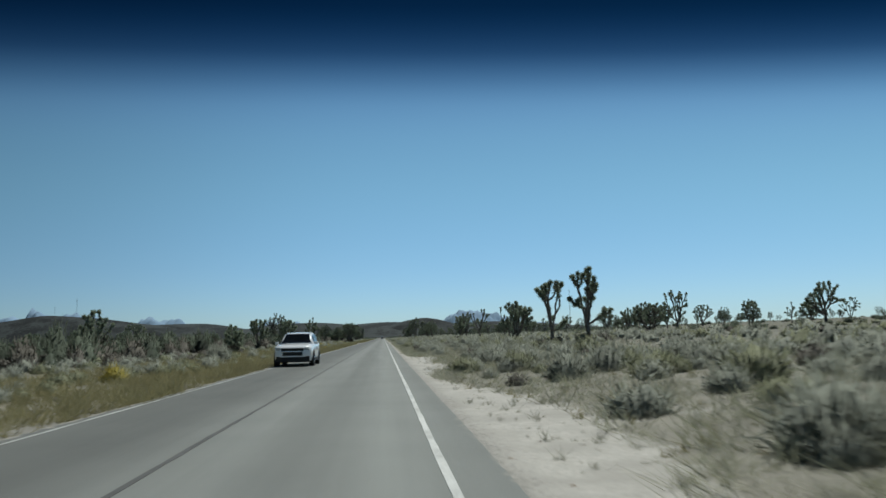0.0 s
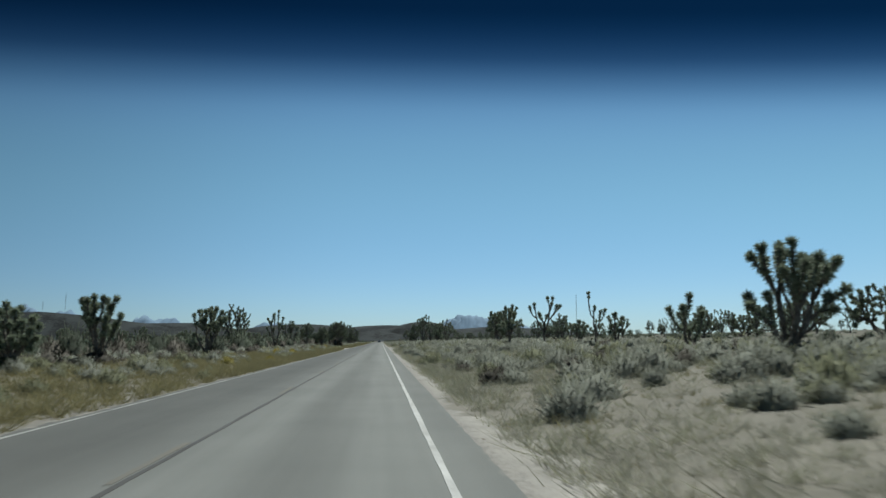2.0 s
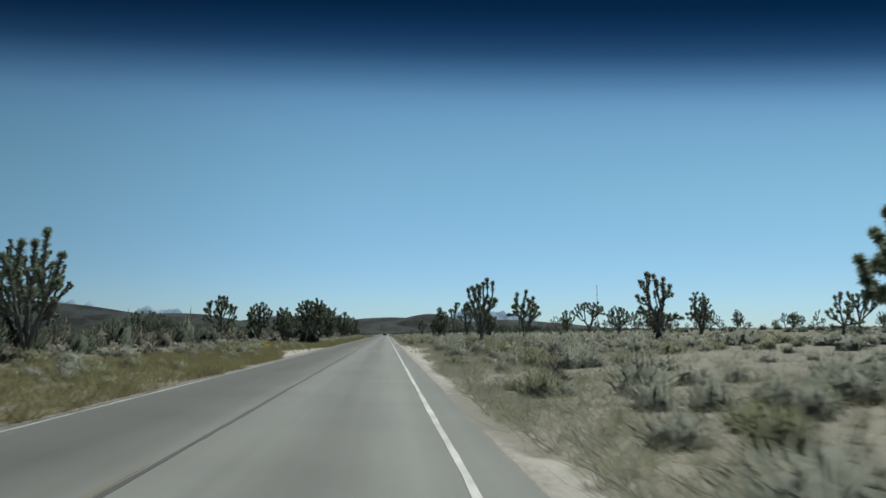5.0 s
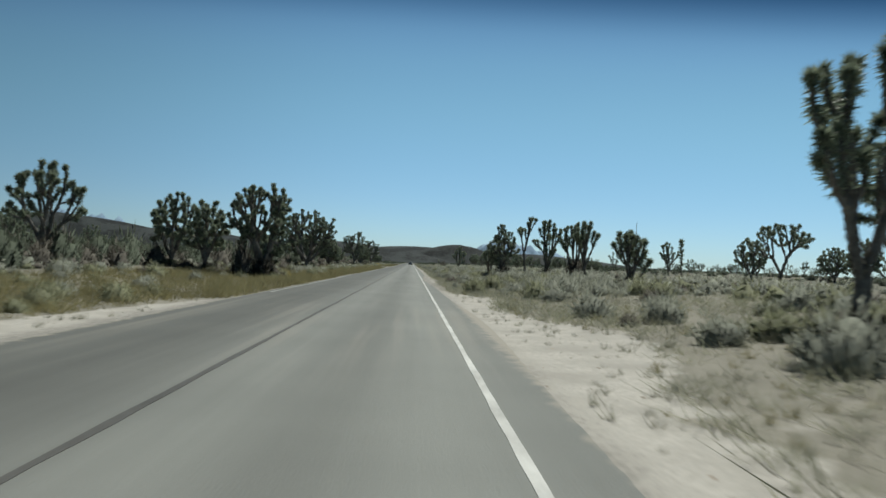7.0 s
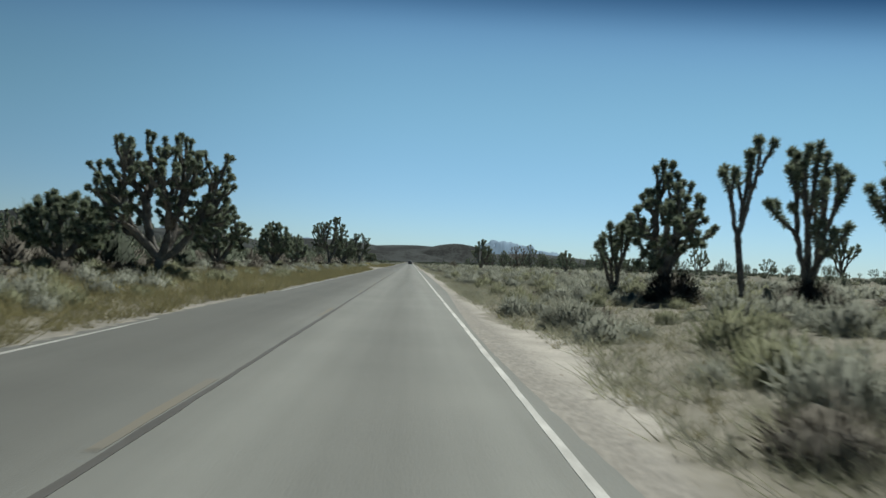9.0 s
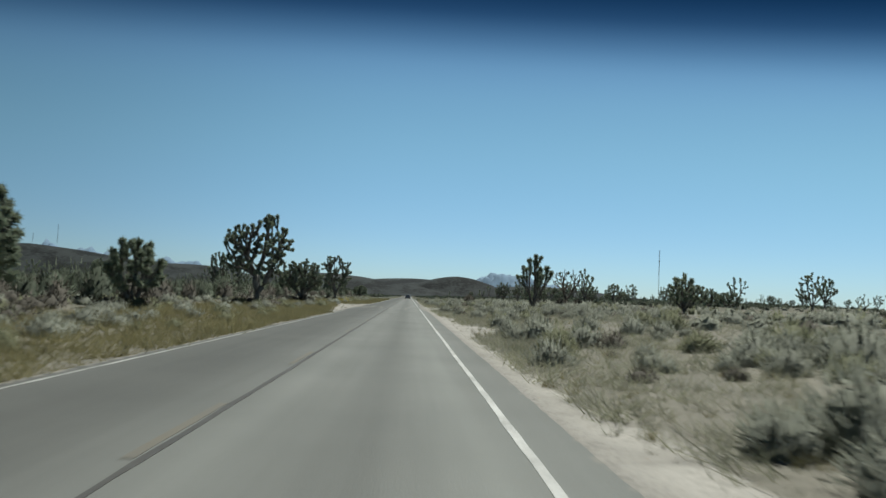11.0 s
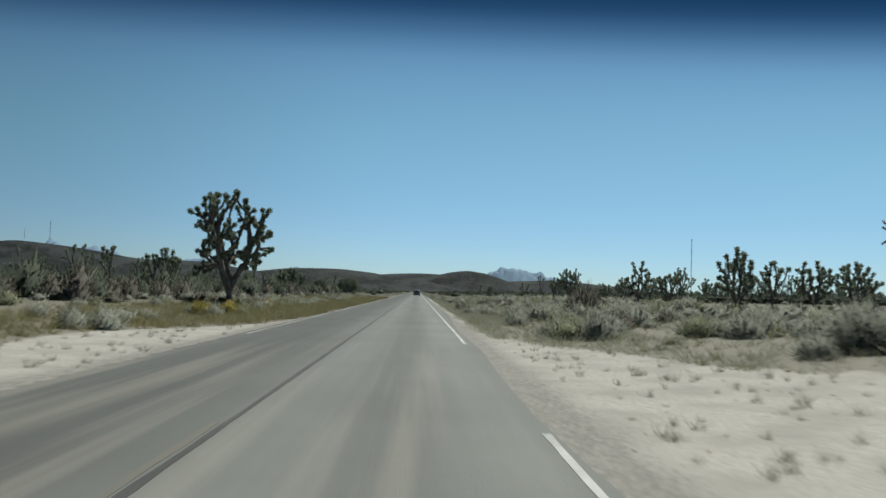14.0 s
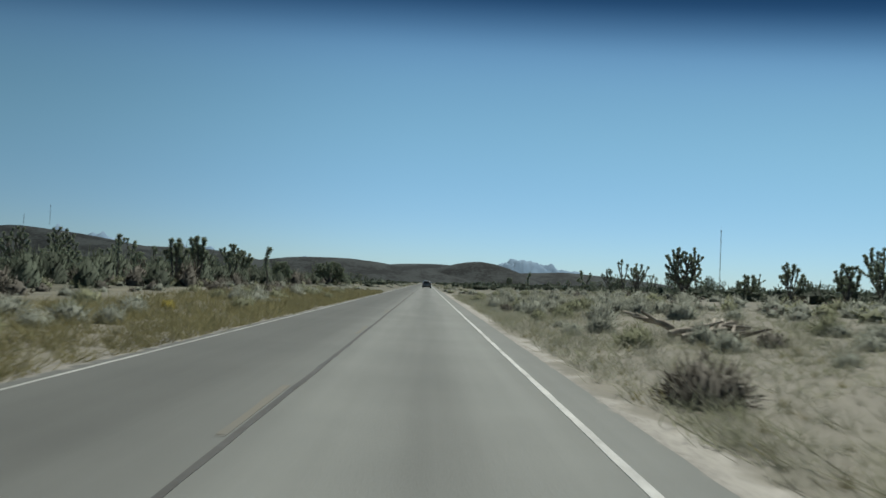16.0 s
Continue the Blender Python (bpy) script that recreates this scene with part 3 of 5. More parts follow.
def crown_points(style, h, w, space, rng, seed):
    """Places of the leafy tips, kept apart from one another, inside the outline of the crown."""
    pts = []
    ph = rng.random(4) * 6.28

    def put(p):
        if not pts or (((np.array(pts) - p) * np.array([1, 1, 0.75])) ** 2).sum(1).min() > space * space:
            pts.append(p)

    if style in TUFTED:
        n, tips, spread, fall = TUFTED[style]
        n = max(2, int(round(n * np.clip(w / 3.2, 0.5, 1.7) ** 1.3)))
        turn = rng.random() * 6.283
        for i in range(n):
            az_ = turn + 2.4 * i + rng.normal() * 0.25
            if fall:
                r = min(1.0, math.sqrt((i + 0.4) / n) * rng.uniform(0.85, 1.05))
                z = 1 - fall * r ** 1.5 * rng.uniform(0.35, 1.3) - 0.12 * rng.random()
                c_ = np.array([r * 0.5 * w * math.cos(az_), r * 0.5 * w * math.sin(az_), z * h])
            else:
                up = 1 - 1.75 * (i + 0.3) / n
                q_ = rng.uniform(0.62, 1.0)
                lump = 1 + 0.22 * math.sin(2 * az_ + ph[0]) + 0.12 * math.sin(3 * up + ph[1])
                r = max(math.sqrt(max(1 - up * up, 0.02)), 0.85 if up < 0 else 0) * q_ * lump
                c_ = np.array([r * 0.5 * w * math.cos(az_), r * 0.5 * w * math.sin(az_), (0.58 + 0.42 * up * q_) * h])
            out = c_ - np.array([0, 0, 0.45 * h])
            out /= np.linalg.norm(out) + 1e-6
            for _ in range(tips * 3):
                d = rng.normal(size=3) * np.array([1, 1, 0.7]) + out * 0.7 + UP * 0.35
                put(c_ + d / np.linalg.norm(d) * spread * rng.uniform(0.55, 1.15) - out * 0.1)
                if len(pts) >= (i + 1) * tips:
                    break
    for _ in range(0 if style in TUFTED else 900):
        az_, f = rng.random() * 6.283, rng.random()
        lump = 1 + 0.16 * math.sin(2 * az_ + ph[0]) + 0.12 * math.sin(3 * az_ + ph[1])
        if style == "column":
            r = math.sqrt(f)
            z = 1 - 0.30 * r ** 1.6 - 0.24 * rng.random() ** 1.6
            x, y, z = r * lump * w / 2 * math.cos(az_), r * lump * w / 2 * math.sin(az_), z * h
        elif style == "pole":
            x, y, z = 0.03, 0.02, h
        else:
            up = rng.uniform(-0.62, 1.0)
            q_ = 1 - (0.25 if style == "round" else 0.34) * rng.random() ** 1.8
            lump2 = lump * (1 + (0.05 if style == "round" else 0.20) * math.sin(4 * up + 2 * az_ + ph[2]))
            c = math.sqrt(max(1 - up * up, 0)) * q_ * lump2
            x, y, z = c * w / 2 * math.cos(az_), c * w / 2 * math.sin(az_), ((0.56 if style == "round" else 0.60) + (0.44 if style == "round" else 0.40) * up * q_ * min(lump2, 1.05)) * h
        put(np.array([x, y, min(z, h)]))
    top = np.array(pts)
    top[:, 2] += h - top[:, 2].max()
    if len(top) > 3:
        ext = max(np.ptp(top[:, 0]), 0.1)
        top[:, 0] *= min(max(1.02 * w / ext, 0.7), 1.7)
        top[:, 0] -= 0.5 * (top[:, 0].max() + top[:, 0].min()) * 0.7
    return top


def joshua_meshes(seed, height, width, style, fine):
    """A trunk that forks again and again towards the tips, green rosettes on the tips, and dead leaf shag below them."""
    rng = np.random.default_rng(seed)
    space, fork, sleeve, bow, wander = STYLES[style]
    space *= (0.8 + 0.04 * height) * (1.75, 1.25, 1.0)[fine]
    h, w = height - 0.22, max(width - 0.42, 0.25)
    top = crown_points(style, h, w, space, rng, seed)
    nodes, parent = [np.array([0, 0, -0.3])], [-1]
    tip_nodes = []

    def limb(j, c_, q):
        """Nodes on a curve from node j by way of c_ to q."""
        a_ = nodes[j]
        k = max(2, min(9, int(np.linalg.norm(q - a_) / 0.32)))
        for m_ in range(1, k + 1):
            f = m_ / k
            p = (1 - f) ** 2 * a_ + 2 * f * (1 - f) * c_ + f * f * q
            nodes.append(p + (rng.normal(size=3) * 0.02 if m_ < k else 0))
            parent.append(j)
            j = len(nodes) - 1
        return j

    def grow(j, tips, depth=0):
        p = nodes[j]
        if len(tips) == 1:
            d = tips[0] - p
            c_ = p + d * np.array([0.5 + bow, 0.5 + bow, 0.5 - 0.7 * bow]) + rng.normal(size=3) * wander * np.linalg.norm(d)
            tip_nodes.append(limb(j, c_, tips[0]))
            return
        k = min(len(tips), 5 if style in ("fan", "round", "big", "open") else 3) if depth == 0 and len(tips) > 5 else 3 if len(tips) > 5 and rng.random() < 0.55 else 2
        d = tips - p
        d = d / np.linalg.norm(d, axis=1, keepdims=True)
        cen = d[rng.choice(len(tips), k, replace=False)]
        for _ in range(6):
            which = np.argmin(((d[:, None, :] - cen[None]) ** 2).sum(2), axis=1)
            for c in range(k):
                if (which == c).any():
                    cen[c] = d[which == c].mean(0)
        groups = [tips[which == c] for c in range(k) if (which == c).any()]
        if len(groups) == 1:
            groups = [tips[: len(tips) // 2], tips[len(tips) // 2:]]
        for g_ in groups:
            if len(g_) == 1:
                grow(j, g_, depth + 1)
                continue
            mid = g_.mean(0)
            reach = (0.30 if depth else 0.42) + 0.22 * rng.random()
            q = p + (mid - p) * np.array([reach, reach, reach * 0.85])
            c_ = p + (q - p) * np.array([0.5 + bow * 0.6, 0.5 + bow * 0.6, 0.4]) + rng.normal(size=3) * wander * np.linalg.norm(q - p)
            grow(limb(j, c_, q), g_, depth + 1)

    lean = rng.normal(size=3) * np.array([0.07, 0.07, 0]) * h
    foot = limb(0, np.array([0, 0, 0.4 * fork * h]), np.array([0, 0, fork * h]) + lean * fork)
    grow(foot, top)
    nn = np.array(nodes)
    load = np.zeros(len(nn))
    for i in tip_nodes:
        while i >= 0:
            load[i] += 1
            i = parent[i]
    r_tip = 0.036 + 0.002 * height
    rad = np.minimum(r_tip * np.maximum(load, 0.6) ** 0.36, 0.018 * height + 0.07)
    rad[nn[:, 2] < 0.05 * h] *= 1.3
    wood, green, shag = Geo(), Geo(), Geo()
    blade_w, per = ((0.20, 20), (0.095, 62), (0.052, 150))[fine]
    tipset = set(tip_nodes)
    leaf = {"big": 0.72, "bigopen": 0.76, "sparse": 0.9}.get(style, 1.0)
    kids = {}
    for i, p in enumerate(parent):
        if p >= 0:
            kids.setdefault(p, []).append(i)
    # chains of nodes become tapered limbs
    starts = [(0, c) for c in kids.get(0, [])]
    while starts:
        a_, b_ = starts.pop()
        chain = [a_, b_]
        while kids.get(chain[-1]):
            ch = sorted(kids[chain[-1]], key=lambda q: -load[q])
            starts += [(chain[-1], q) for q in ch[1:]]
            chain.append(ch[0])
        rr = rad[chain].copy()
        rr[0] = min(rr[0], rr[1] * 1.15)
        wood.tube(nn[chain], rr, (3, 4, 6)[fine])
    for i in range(1, len(nn)):
        p = parent[i]
        seg = nn[i] - nn[p]
        ln = np.linalg.norm(seg)
        ax = seg / max(ln, 1e-6)
        # how far this piece lies below the tip of its limb
        below, q = 0.0, i
        while kids.get(q):
            c = max(kids[q], key=lambda u: -load[u] + 0.001 * u) if len(kids[q]) == 1 else None
            if c is None:
                below = 9.0
                break
            below += np.linalg.norm(nn[c] - nn[q])
            q = c
        if style == "dead" and rng.random() < 0.93:
            continue
        sl = sleeve * (0.85 + 0.3 * math.sin(seed + q))
        leafy = below < sl
        if not leafy and load[i] > 45:
            continue
        n = int((per * 1.15 if leafy else per * 0.36) * ln) + 1
        s_ = rng.random(n)
        pts = nn[p] + seg * s_[:, None]
        rd = rng.normal(size=(n, 3))
        rd -= ax * (rd @ ax)[:, None]
        rd /= np.linalg.norm(rd, axis=1, keepdims=True)
        if leafy:
            f = 1 - (below + ln * (1 - s_)) / max(sl, 0.1)
            green.blades(pts + rd * 0.04, rd + ax * (-0.25 + 0.85 * f + 0.3 * rng.normal(size=n))[:, None], leaf * (0.15 + 0.09 * rng.random(n)), blade_w, rng)
        else:
            shag.blades(pts + rd * rad[i] * 0.85, rd * 0.5 - ax * (0.8 + 0.4 * rng.random(n))[:, None], 0.08 + 0.08 * rng.random(n), blade_w, rng)
        if i in tipset:
            n = int(per * 0.8)
            rd = rng.normal(size=(n, 3))
            rd = rd / np.linalg.norm(rd, axis=1, keepdims=True) + ax * 0.25
            green.blades(np.repeat(nn[i][None], n, 0) + rd * 0.05, rd, leaf * (0.16 + 0.09 * rng.random(n)), blade_w * 1.15, rng)
    out = [("trunk", wood.mesh("joshua_trunk", M_SNAG if style == "dead" else M_BARK, True))]
    if green.v:
        out.append(("crown", green.mesh("joshua_crown", M_LEAF)))
    if shag.v:
        out.append(("dead_leaf_shag", shag.mesh("joshua_shag", M_DEADLEAF)))
    return out


LOOK = {
    "open": "joshua tree with open forked arms and spiky tips",
    "arms": "joshua tree with few long tufted arms",
    "bigopen": "tall old joshua tree with crooked tufted limbs",
    "big": "large spreading joshua tree with thick crown",
    "dense": "large joshua tree with dense many-branched spiky crown",
    "round": "broad joshua tree with rounded crown of rosettes",
    "fan": "joshua tree fanning into thick upright leafy arms",
    "column": "joshua tree with few thick upright column arms",
    "sparse": "joshua tree with few thin forked arms",
    "slender": "tall slender joshua tree with short upturned arms",
    "pole": "young single-stemmed joshua tree like a leafy pole",
    "dead": "grey dead joshua tree with bare twisted branches",
}


def joshua_tree(meshes, style, x, y, turn=0.0, tilt=0.0, scale=1.0, note=" in scrub"):
    ob = new("joshua_tree")
    ob.matrix_world = pose(x, y, float(ground_z(x, y)) - 0.06, tilt, 0, turn) @ Matrix.Scale(scale, 4)
    for n_, me_ in meshes:
        tagged(part(n_, me_, ob), kind="" if n_ == "trunk" else "stuff")
    return tagged(ob, LOOK[style] + note, "tree", "joshua trees")


# each tree that the road passes: x, y, height, crown width, style
TREES_RIGHT = [
    (13.1, 47.2, 4.2, 2.0, "open"), (16.5, 50.8, 5.2, 3.0, "open"), (15.2, 71.7, 3.9, 3.4, "fan"), (16.5, 82.9, 2.9, 2.0, "column"), (40.3, 94.7, 5.5, 3.4, "open"),
    (38.9, 101.0, 4.3, 4.5, "round"), (45.1, 128.0, 4.1, 3.5, "open"), (51.7, 133.0, 4.7, 4.9, "round"), (48.5, 75.0, 4.8, 4.2, "open"), (20.6, 112.0, 4.7, 1.9, "sparse"),
    (23.3, 115.0, 3.0, 1.7, "round"), (17.8, 119.0, 4.8, 3.2, "sparse"), (20.8, 118.0, 2.5, 2.1, "fan"), (15.0, 122.5, 3.9, 2.6, "arms"), (17.6, 137.0, 5.0, 3.1, "open"),
    (17.5, 145.0, 4.6, 3.2, "dense"), (22.1, 178.5, 5.1, 3.6, "open"), (29.3, 160.0, 4.4, 2.9, "open"), (50.1, 157.0, 4.7, 3.7, "dense"), (62.7, 170.0, 3.6, 5.2, "round"),
    (54.7, 150.0, 5.0, 2.5, "open"), (43.6, 190.0, 4.0, 2.9, "open"), (51.8, 200.0, 4.7, 3.3, "open"), (72.5, 215.0, 3.6, 4.6, "round"), (72.4, 205.0, 3.6, 6.1, "round"),
    (10.1, 187.0, 5.7, 2.8, "arms"), (14.9, 193.0, 4.8, 3.4, "column"), (11.3, 249.7, 5.4, 3.4, "bigopen"), (13.4, 248.0, 6.1, 2.0, "slender"), (15.4, 247.3, 5.8, 3.0, "fan"),
    (17.6, 245.0, 5.4, 3.0, "fan"), (16.2, 234.5, 4.9, 2.5, "open"), (10.5, 254.0, 3.4, 1.8, "fan"), (32.2, 234.0, 5.1, 5.3, "arms"), (15.0, 217.7, 3.4, 2.6, "fan"),
    (19.6, 222.0, 3.0, 1.5, "column"), (53.0, 262.0, 4.3, 4.2, "round"), (24.2, 330.0, 3.4, 2.8, "round"), (11.9, 330.3, 4.8, 3.1, "fan"), (23.2, 371.0, 5.4, 4.5, "dead"),
    (25.5, 370.0, 5.3, 2.2, "open"), (22.5, 388.5, 4.4, 2.7, "round"), (28.1, 395.6, 3.8, 2.2, "open"), (22.2, 409.5, 4.1, 2.4, "dense"), (32.1, 430.0, 3.7, 4.1, "open"),
    (33.2, 399.0, 4.0, 2.9, "round"), (38.3, 402.0, 4.1, 3.8, "dense"), (25.5, 457.5, 5.0, 4.1, "big"), (23.2, 470.0, 4.1, 2.0, "sparse"), (25.8, 473.0, 3.5, 2.4, "sparse"),
    (30.6, 455.0, 2.5, 2.4, "round"), (32.2, 450.0, 3.5, 2.2, "fan"), (38.1, 452.0, 3.7, 2.4, "round"), (42.7, 455.0, 5.3, 3.5, "arms"), (31.9, 437.0, 3.2, 2.0, "open"),
    (26.9, 478.0, 4.0, 2.4, "open"), (23.0, 490.0, 3.3, 2.2, "open"), (12.7, 470.0, 2.4, 0.9, "pole"), (57.8, 420.0, 4.2, 3.8, "round"), (54.6, 400.0, 3.7, 3.7, "round"),
    (56.0, 395.0, 3.1, 4.4, "round"), (61.8, 440.0, 4.3, 3.4, "open"),
]
TREES_LEFT = [
    (-11.8, 111.8, 4.2, 3.4, "fan"), (-21.9, 176.5, 7.8, 5.3, "big"), (-12.5, 157.0, 5.7, 2.6, "column"), (-12.1, 89.0, 3.6, 2.3, "fan"), (-14.0, 84.0, 3.0, 2.4, "round"),
    (-17.2, 214.0, 5.6, 3.9, "open"), (-15.1, 228.5, 5.5, 3.5, "dense"), (-10.9, 222.0, 4.6, 3.1, "dense"), (-7.3, 220.5, 5.9, 4.1, "bigopen"), (-33.7, 240.0, 4.8, 5.7, "dense"),
    (-12.8, 243.0, 4.0, 2.2, "fan"), (-13.6, 256.0, 3.5, 3.6, "round"), (-9.3, 255.7, 6.5, 6.4, "big"), (-16.4, 266.0, 3.6, 2.5, "round"), (-12.7, 279.0, 4.7, 4.4, "round"),
    (-10.9, 292.0, 4.3, 3.5, "round"), (-11.2, 306.0, 3.4, 2.7, "round"), (-9.7, 327.7, 7.1, 5.1, "bigopen"), (-21.9, 364.0, 5.8, 2.8, "big"), (-20.1, 366.0, 5.4, 2.6, "open"),
    (-10.4, 355.6, 5.0, 5.1, "big"), (-9.4, 385.0, 7.0, 4.8, "bigopen"), (-21.2, 408.0, 4.5, 3.7, "fan"), (-23.5, 402.0, 4.3, 1.3, "slender"), (-32.3, 457.0, 3.3, 3.7, "dense"),
    (-19.8, 439.0, 3.6, 1.0, "column"), (-16.2, 440.0, 3.4, 1.7, "fan"), (-15.5, 443.0, 3.8, 1.5, "fan"), (-20.1, 447.0, 3.1, 1.3, "sparse"), (-18.7, 466.0, 4.3, 3.6, "fan"),
    (-30.3, 470.0, 3.3, 2.1, "round"), (-16.5, 480.0, 2.9, 2.8, "round"), (-38.8, 480.0, 2.6, 2.2, "round"), (-8.6, 434.6, 3.1, 0.4, "pole"), (-13.1, 500.0, 3.6, 4.4, "round"),
    (-19.9, 60.0, 4.2, 3.2, "fan"), (-11.2, 70.0, 2.2, 1.7, "dense"),
]
for i, (x, y, h, w, s) in enumerate(TREES_RIGHT + TREES_LEFT):
    ms = joshua_meshes(100 + i, h + 0.05, w, s, 2 if abs(x) < 19 else 1)
    joshua_tree(ms, s, x, y, note=" in grey scrub")

# more of them on the plain, further off
PROTO, PROTO_FAR = [], []
for i, (h, w, s) in enumerate(((4.6, 3.6, "dense"), (4.2, 2.6, "open"), (5.2, 4.0, "round"), (3.6, 2.6, "fan"), (4.8, 3.0, "open"), (3.9, 3.6, "round"), (5.6, 3.8, "dense"))):
    PROTO.append((joshua_meshes(500 + i, h, w, s, 1), s))
    PROTO_FAR.append(joshua_meshes(520 + i, h, w, s, 0))
rng = np.random.default_rng(7)
KNOWN = np.array([t[:2] for t in TREES_RIGHT + TREES_LEFT])
made = {}
count = 0
while count < 200:
    if count < 75:
        x, y = -(24 + 38 * rng.random() ** 1.1), rng.uniform(62, 300)
    elif rng.random() < 0.5:
        x, y = -(22 + 95 * rng.random() ** 1.6), rng.uniform(55, 620)
    else:
        x, y = 40 + 190 * rng.random() ** 1.3, rng.uniform(60, 760)
    if np.min(np.hypot(KNOWN[:, 0] - x, KNOWN[:, 1] - y)) < 3.2:
        continue
    if x < 0 and 300 < y and x > -34:
        continue
    k = int(rng.integers(len(PROTO)))
    m = pose(x, y, float(ground_z(x, y)) - 0.06, 0, 0, rng.uniform(0, 360)) @ Matrix.Scale(rng.uniform(0.5, 0.8) if x < 0 and y < 320 else rng.uniform(0.7, 1.2), 4)
    if k in made:
        made[k].scale = (1, 1, 1)
        copy_thing(made[k], m)
    else:
        made[k] = joshua_tree(*PROTO[k], x, y, note=" on open plain")
    KNOWN = np.vstack([KNOWN, (x, y)])
    count += 1

# ---------------------------------------------------------------- scrub, grass and stones


def shrub_arrays(seed, n, blade, tall, twiggy=0.25, rings=4, sides=9):
    """A unit bush, 1 m across: an uneven dome of packed foliage with fine twig ends standing out of it."""
    rng = np.random.default_rng(seed)
    g = Geo()
    squash = np.array([1, 1, tall * 2])

    def lump(u):
        return 1 + 0.16 * np.sin(u[:, 0] * 5 + seed) * np.cos(u[:, 1] * 4 + seed * 2) + 0.10 * np.sin(u[:, 0] * 9 + u[:, 2] * 7 + seed * 3)

    el = np.repeat(np.linspace(-0.12, 0.84, rings), sides) * math.pi / 2
    az = np.tile(np.arange(sides) * 2 * math.pi / sides, rings) + el
    u = np.stack([np.cos(el) * np.cos(az), np.cos(el) * np.sin(az), np.sin(el)], 1)
    u = np.vstack([u, [0, 0, 1]])
    core = u * (0.31 * lump(u))[:, None] * squash
    t = []
    for i in range(rings - 1):
        for j in range(sides):
            q, r = i * sides + j, i * sides + (j + 1) % sides
            t += [(q, r, r + sides), (q, r + sides, q + sides)]
    t += [((rings - 1) * sides + j, (rings - 1) * sides + (j + 1) % sides, rings * sides) for j in range(sides)]
    g.add(core, t)
    u = rng.normal(size=(n, 3))
    u[:, 2] = np.abs(u[:, 2]) * 0.9 + 0.02
    u /= np.linalg.norm(u, axis=1, keepdims=True)
    r = 0.39 * lump(u) * (0.66 + 0.36 * rng.random(n))
    g.blades(u * r[:, None] * squash, u + rng.normal(size=(n, 3)) * 0.45 + UP * 0.35, 0.07 + 0.09 * rng.random(n), blade, rng)
    k = int(n * twiggy)
    d = rng.normal(size=(k, 3)) * np.array([0.75, 0.75, 0.3]) + UP * tall * 1.4
    d /= np.linalg.norm(d, axis=1, keepdims=True)
    g.blades(rng.normal(size=(k, 3)) * np.array([0.05, 0.05, 0.0]), d, 0.5 * (0.7 + 0.45 * rng.random(k)), 0.014, rng)
    return np.concatenate(g.v), np.concatenate(g.t)


def tuft_arrays(seed, n, width, lean=0.45):
    """A unit tuft of grass, 1 m tall."""
    rng = np.random.default_rng(seed)
    g = Geo()
    p = rng.normal(size=(n, 3)) * np.array([0.16, 0.16, 0])
    d = rng.normal(size=(n, 3)) * np.array([lean, lean, 0]) + UP
    g.blades(p, d, 0.5 + 0.55 * rng.random(n), width, rng)
    return np.concatenate(g.v), np.concatenate(g.t)


def scatter(name, kinds, x, y, sx, sz, mat, label, seed, rounded=False):
    """Many small plants or stones in one mesh of kind stuff."""
    rng = np.random.default_rng(seed)
    v_all, t_all, n_all, n0 = [], [], [], 0
    which = rng.integers(len(kinds), size=len(x))
    turn = rng.random(len(x)) * 6.283
    z = ground_z(x, y) - 0.015
    for k, (v, t) in enumerate(kinds):
        sel = np.where(which == k)[0]
        if not len(sel):
            continue
        c, s = np.cos(turn[sel])[:, None], np.sin(turn[sel])[:, None]
        vx = (v[None, :, 0] * c - v[None, :, 1] * s) * sx[sel][:, None] + x[sel][:, None]
        vy = (v[None, :, 0] * s + v[None, :, 1] * c) * sx[sel][:, None] + y[sel][:, None]
        vz = v[None, :, 2] * sz[sel][:, None] + z[sel][:, None]
        v_all.append(np.stack([vx, vy, vz], 2).reshape(-1, 3))
        t_all.append((t[None] + (np.arange(len(sel)) * len(v))[:, None, None]).reshape(-1, 3) + n0)
        if rounded:
            m_ = round_normals(v)
            n_all.append(np.stack([m_[None, :, 0] * c - m_[None, :, 1] * s, m_[None, :, 0] * s + m_[None, :, 1] * c, np.repeat(m_[None, :, 2], len(sel), 0)], 2).reshape(-1, 3))
        n0 += len(sel) * len(v)
    return tagged(new(name, mesh_from(name, np.concatenate(v_all), np.concatenate(t_all), mat, normals=np.concatenate(n_all) if rounded else None)), label, "plants" if "stone" not in name else "stones", kind="stuff")


def clear(x, y, margin=0.0):
    return (x > right_edge(y) + margin) | (x < left_edge(y) - margin)


def band(rng, n, x0, x1, y0, y1, power=1.0):
    return x0 + (x1 - x0) * rng.random(n) ** power, rng.uniform(y0, y1, n)


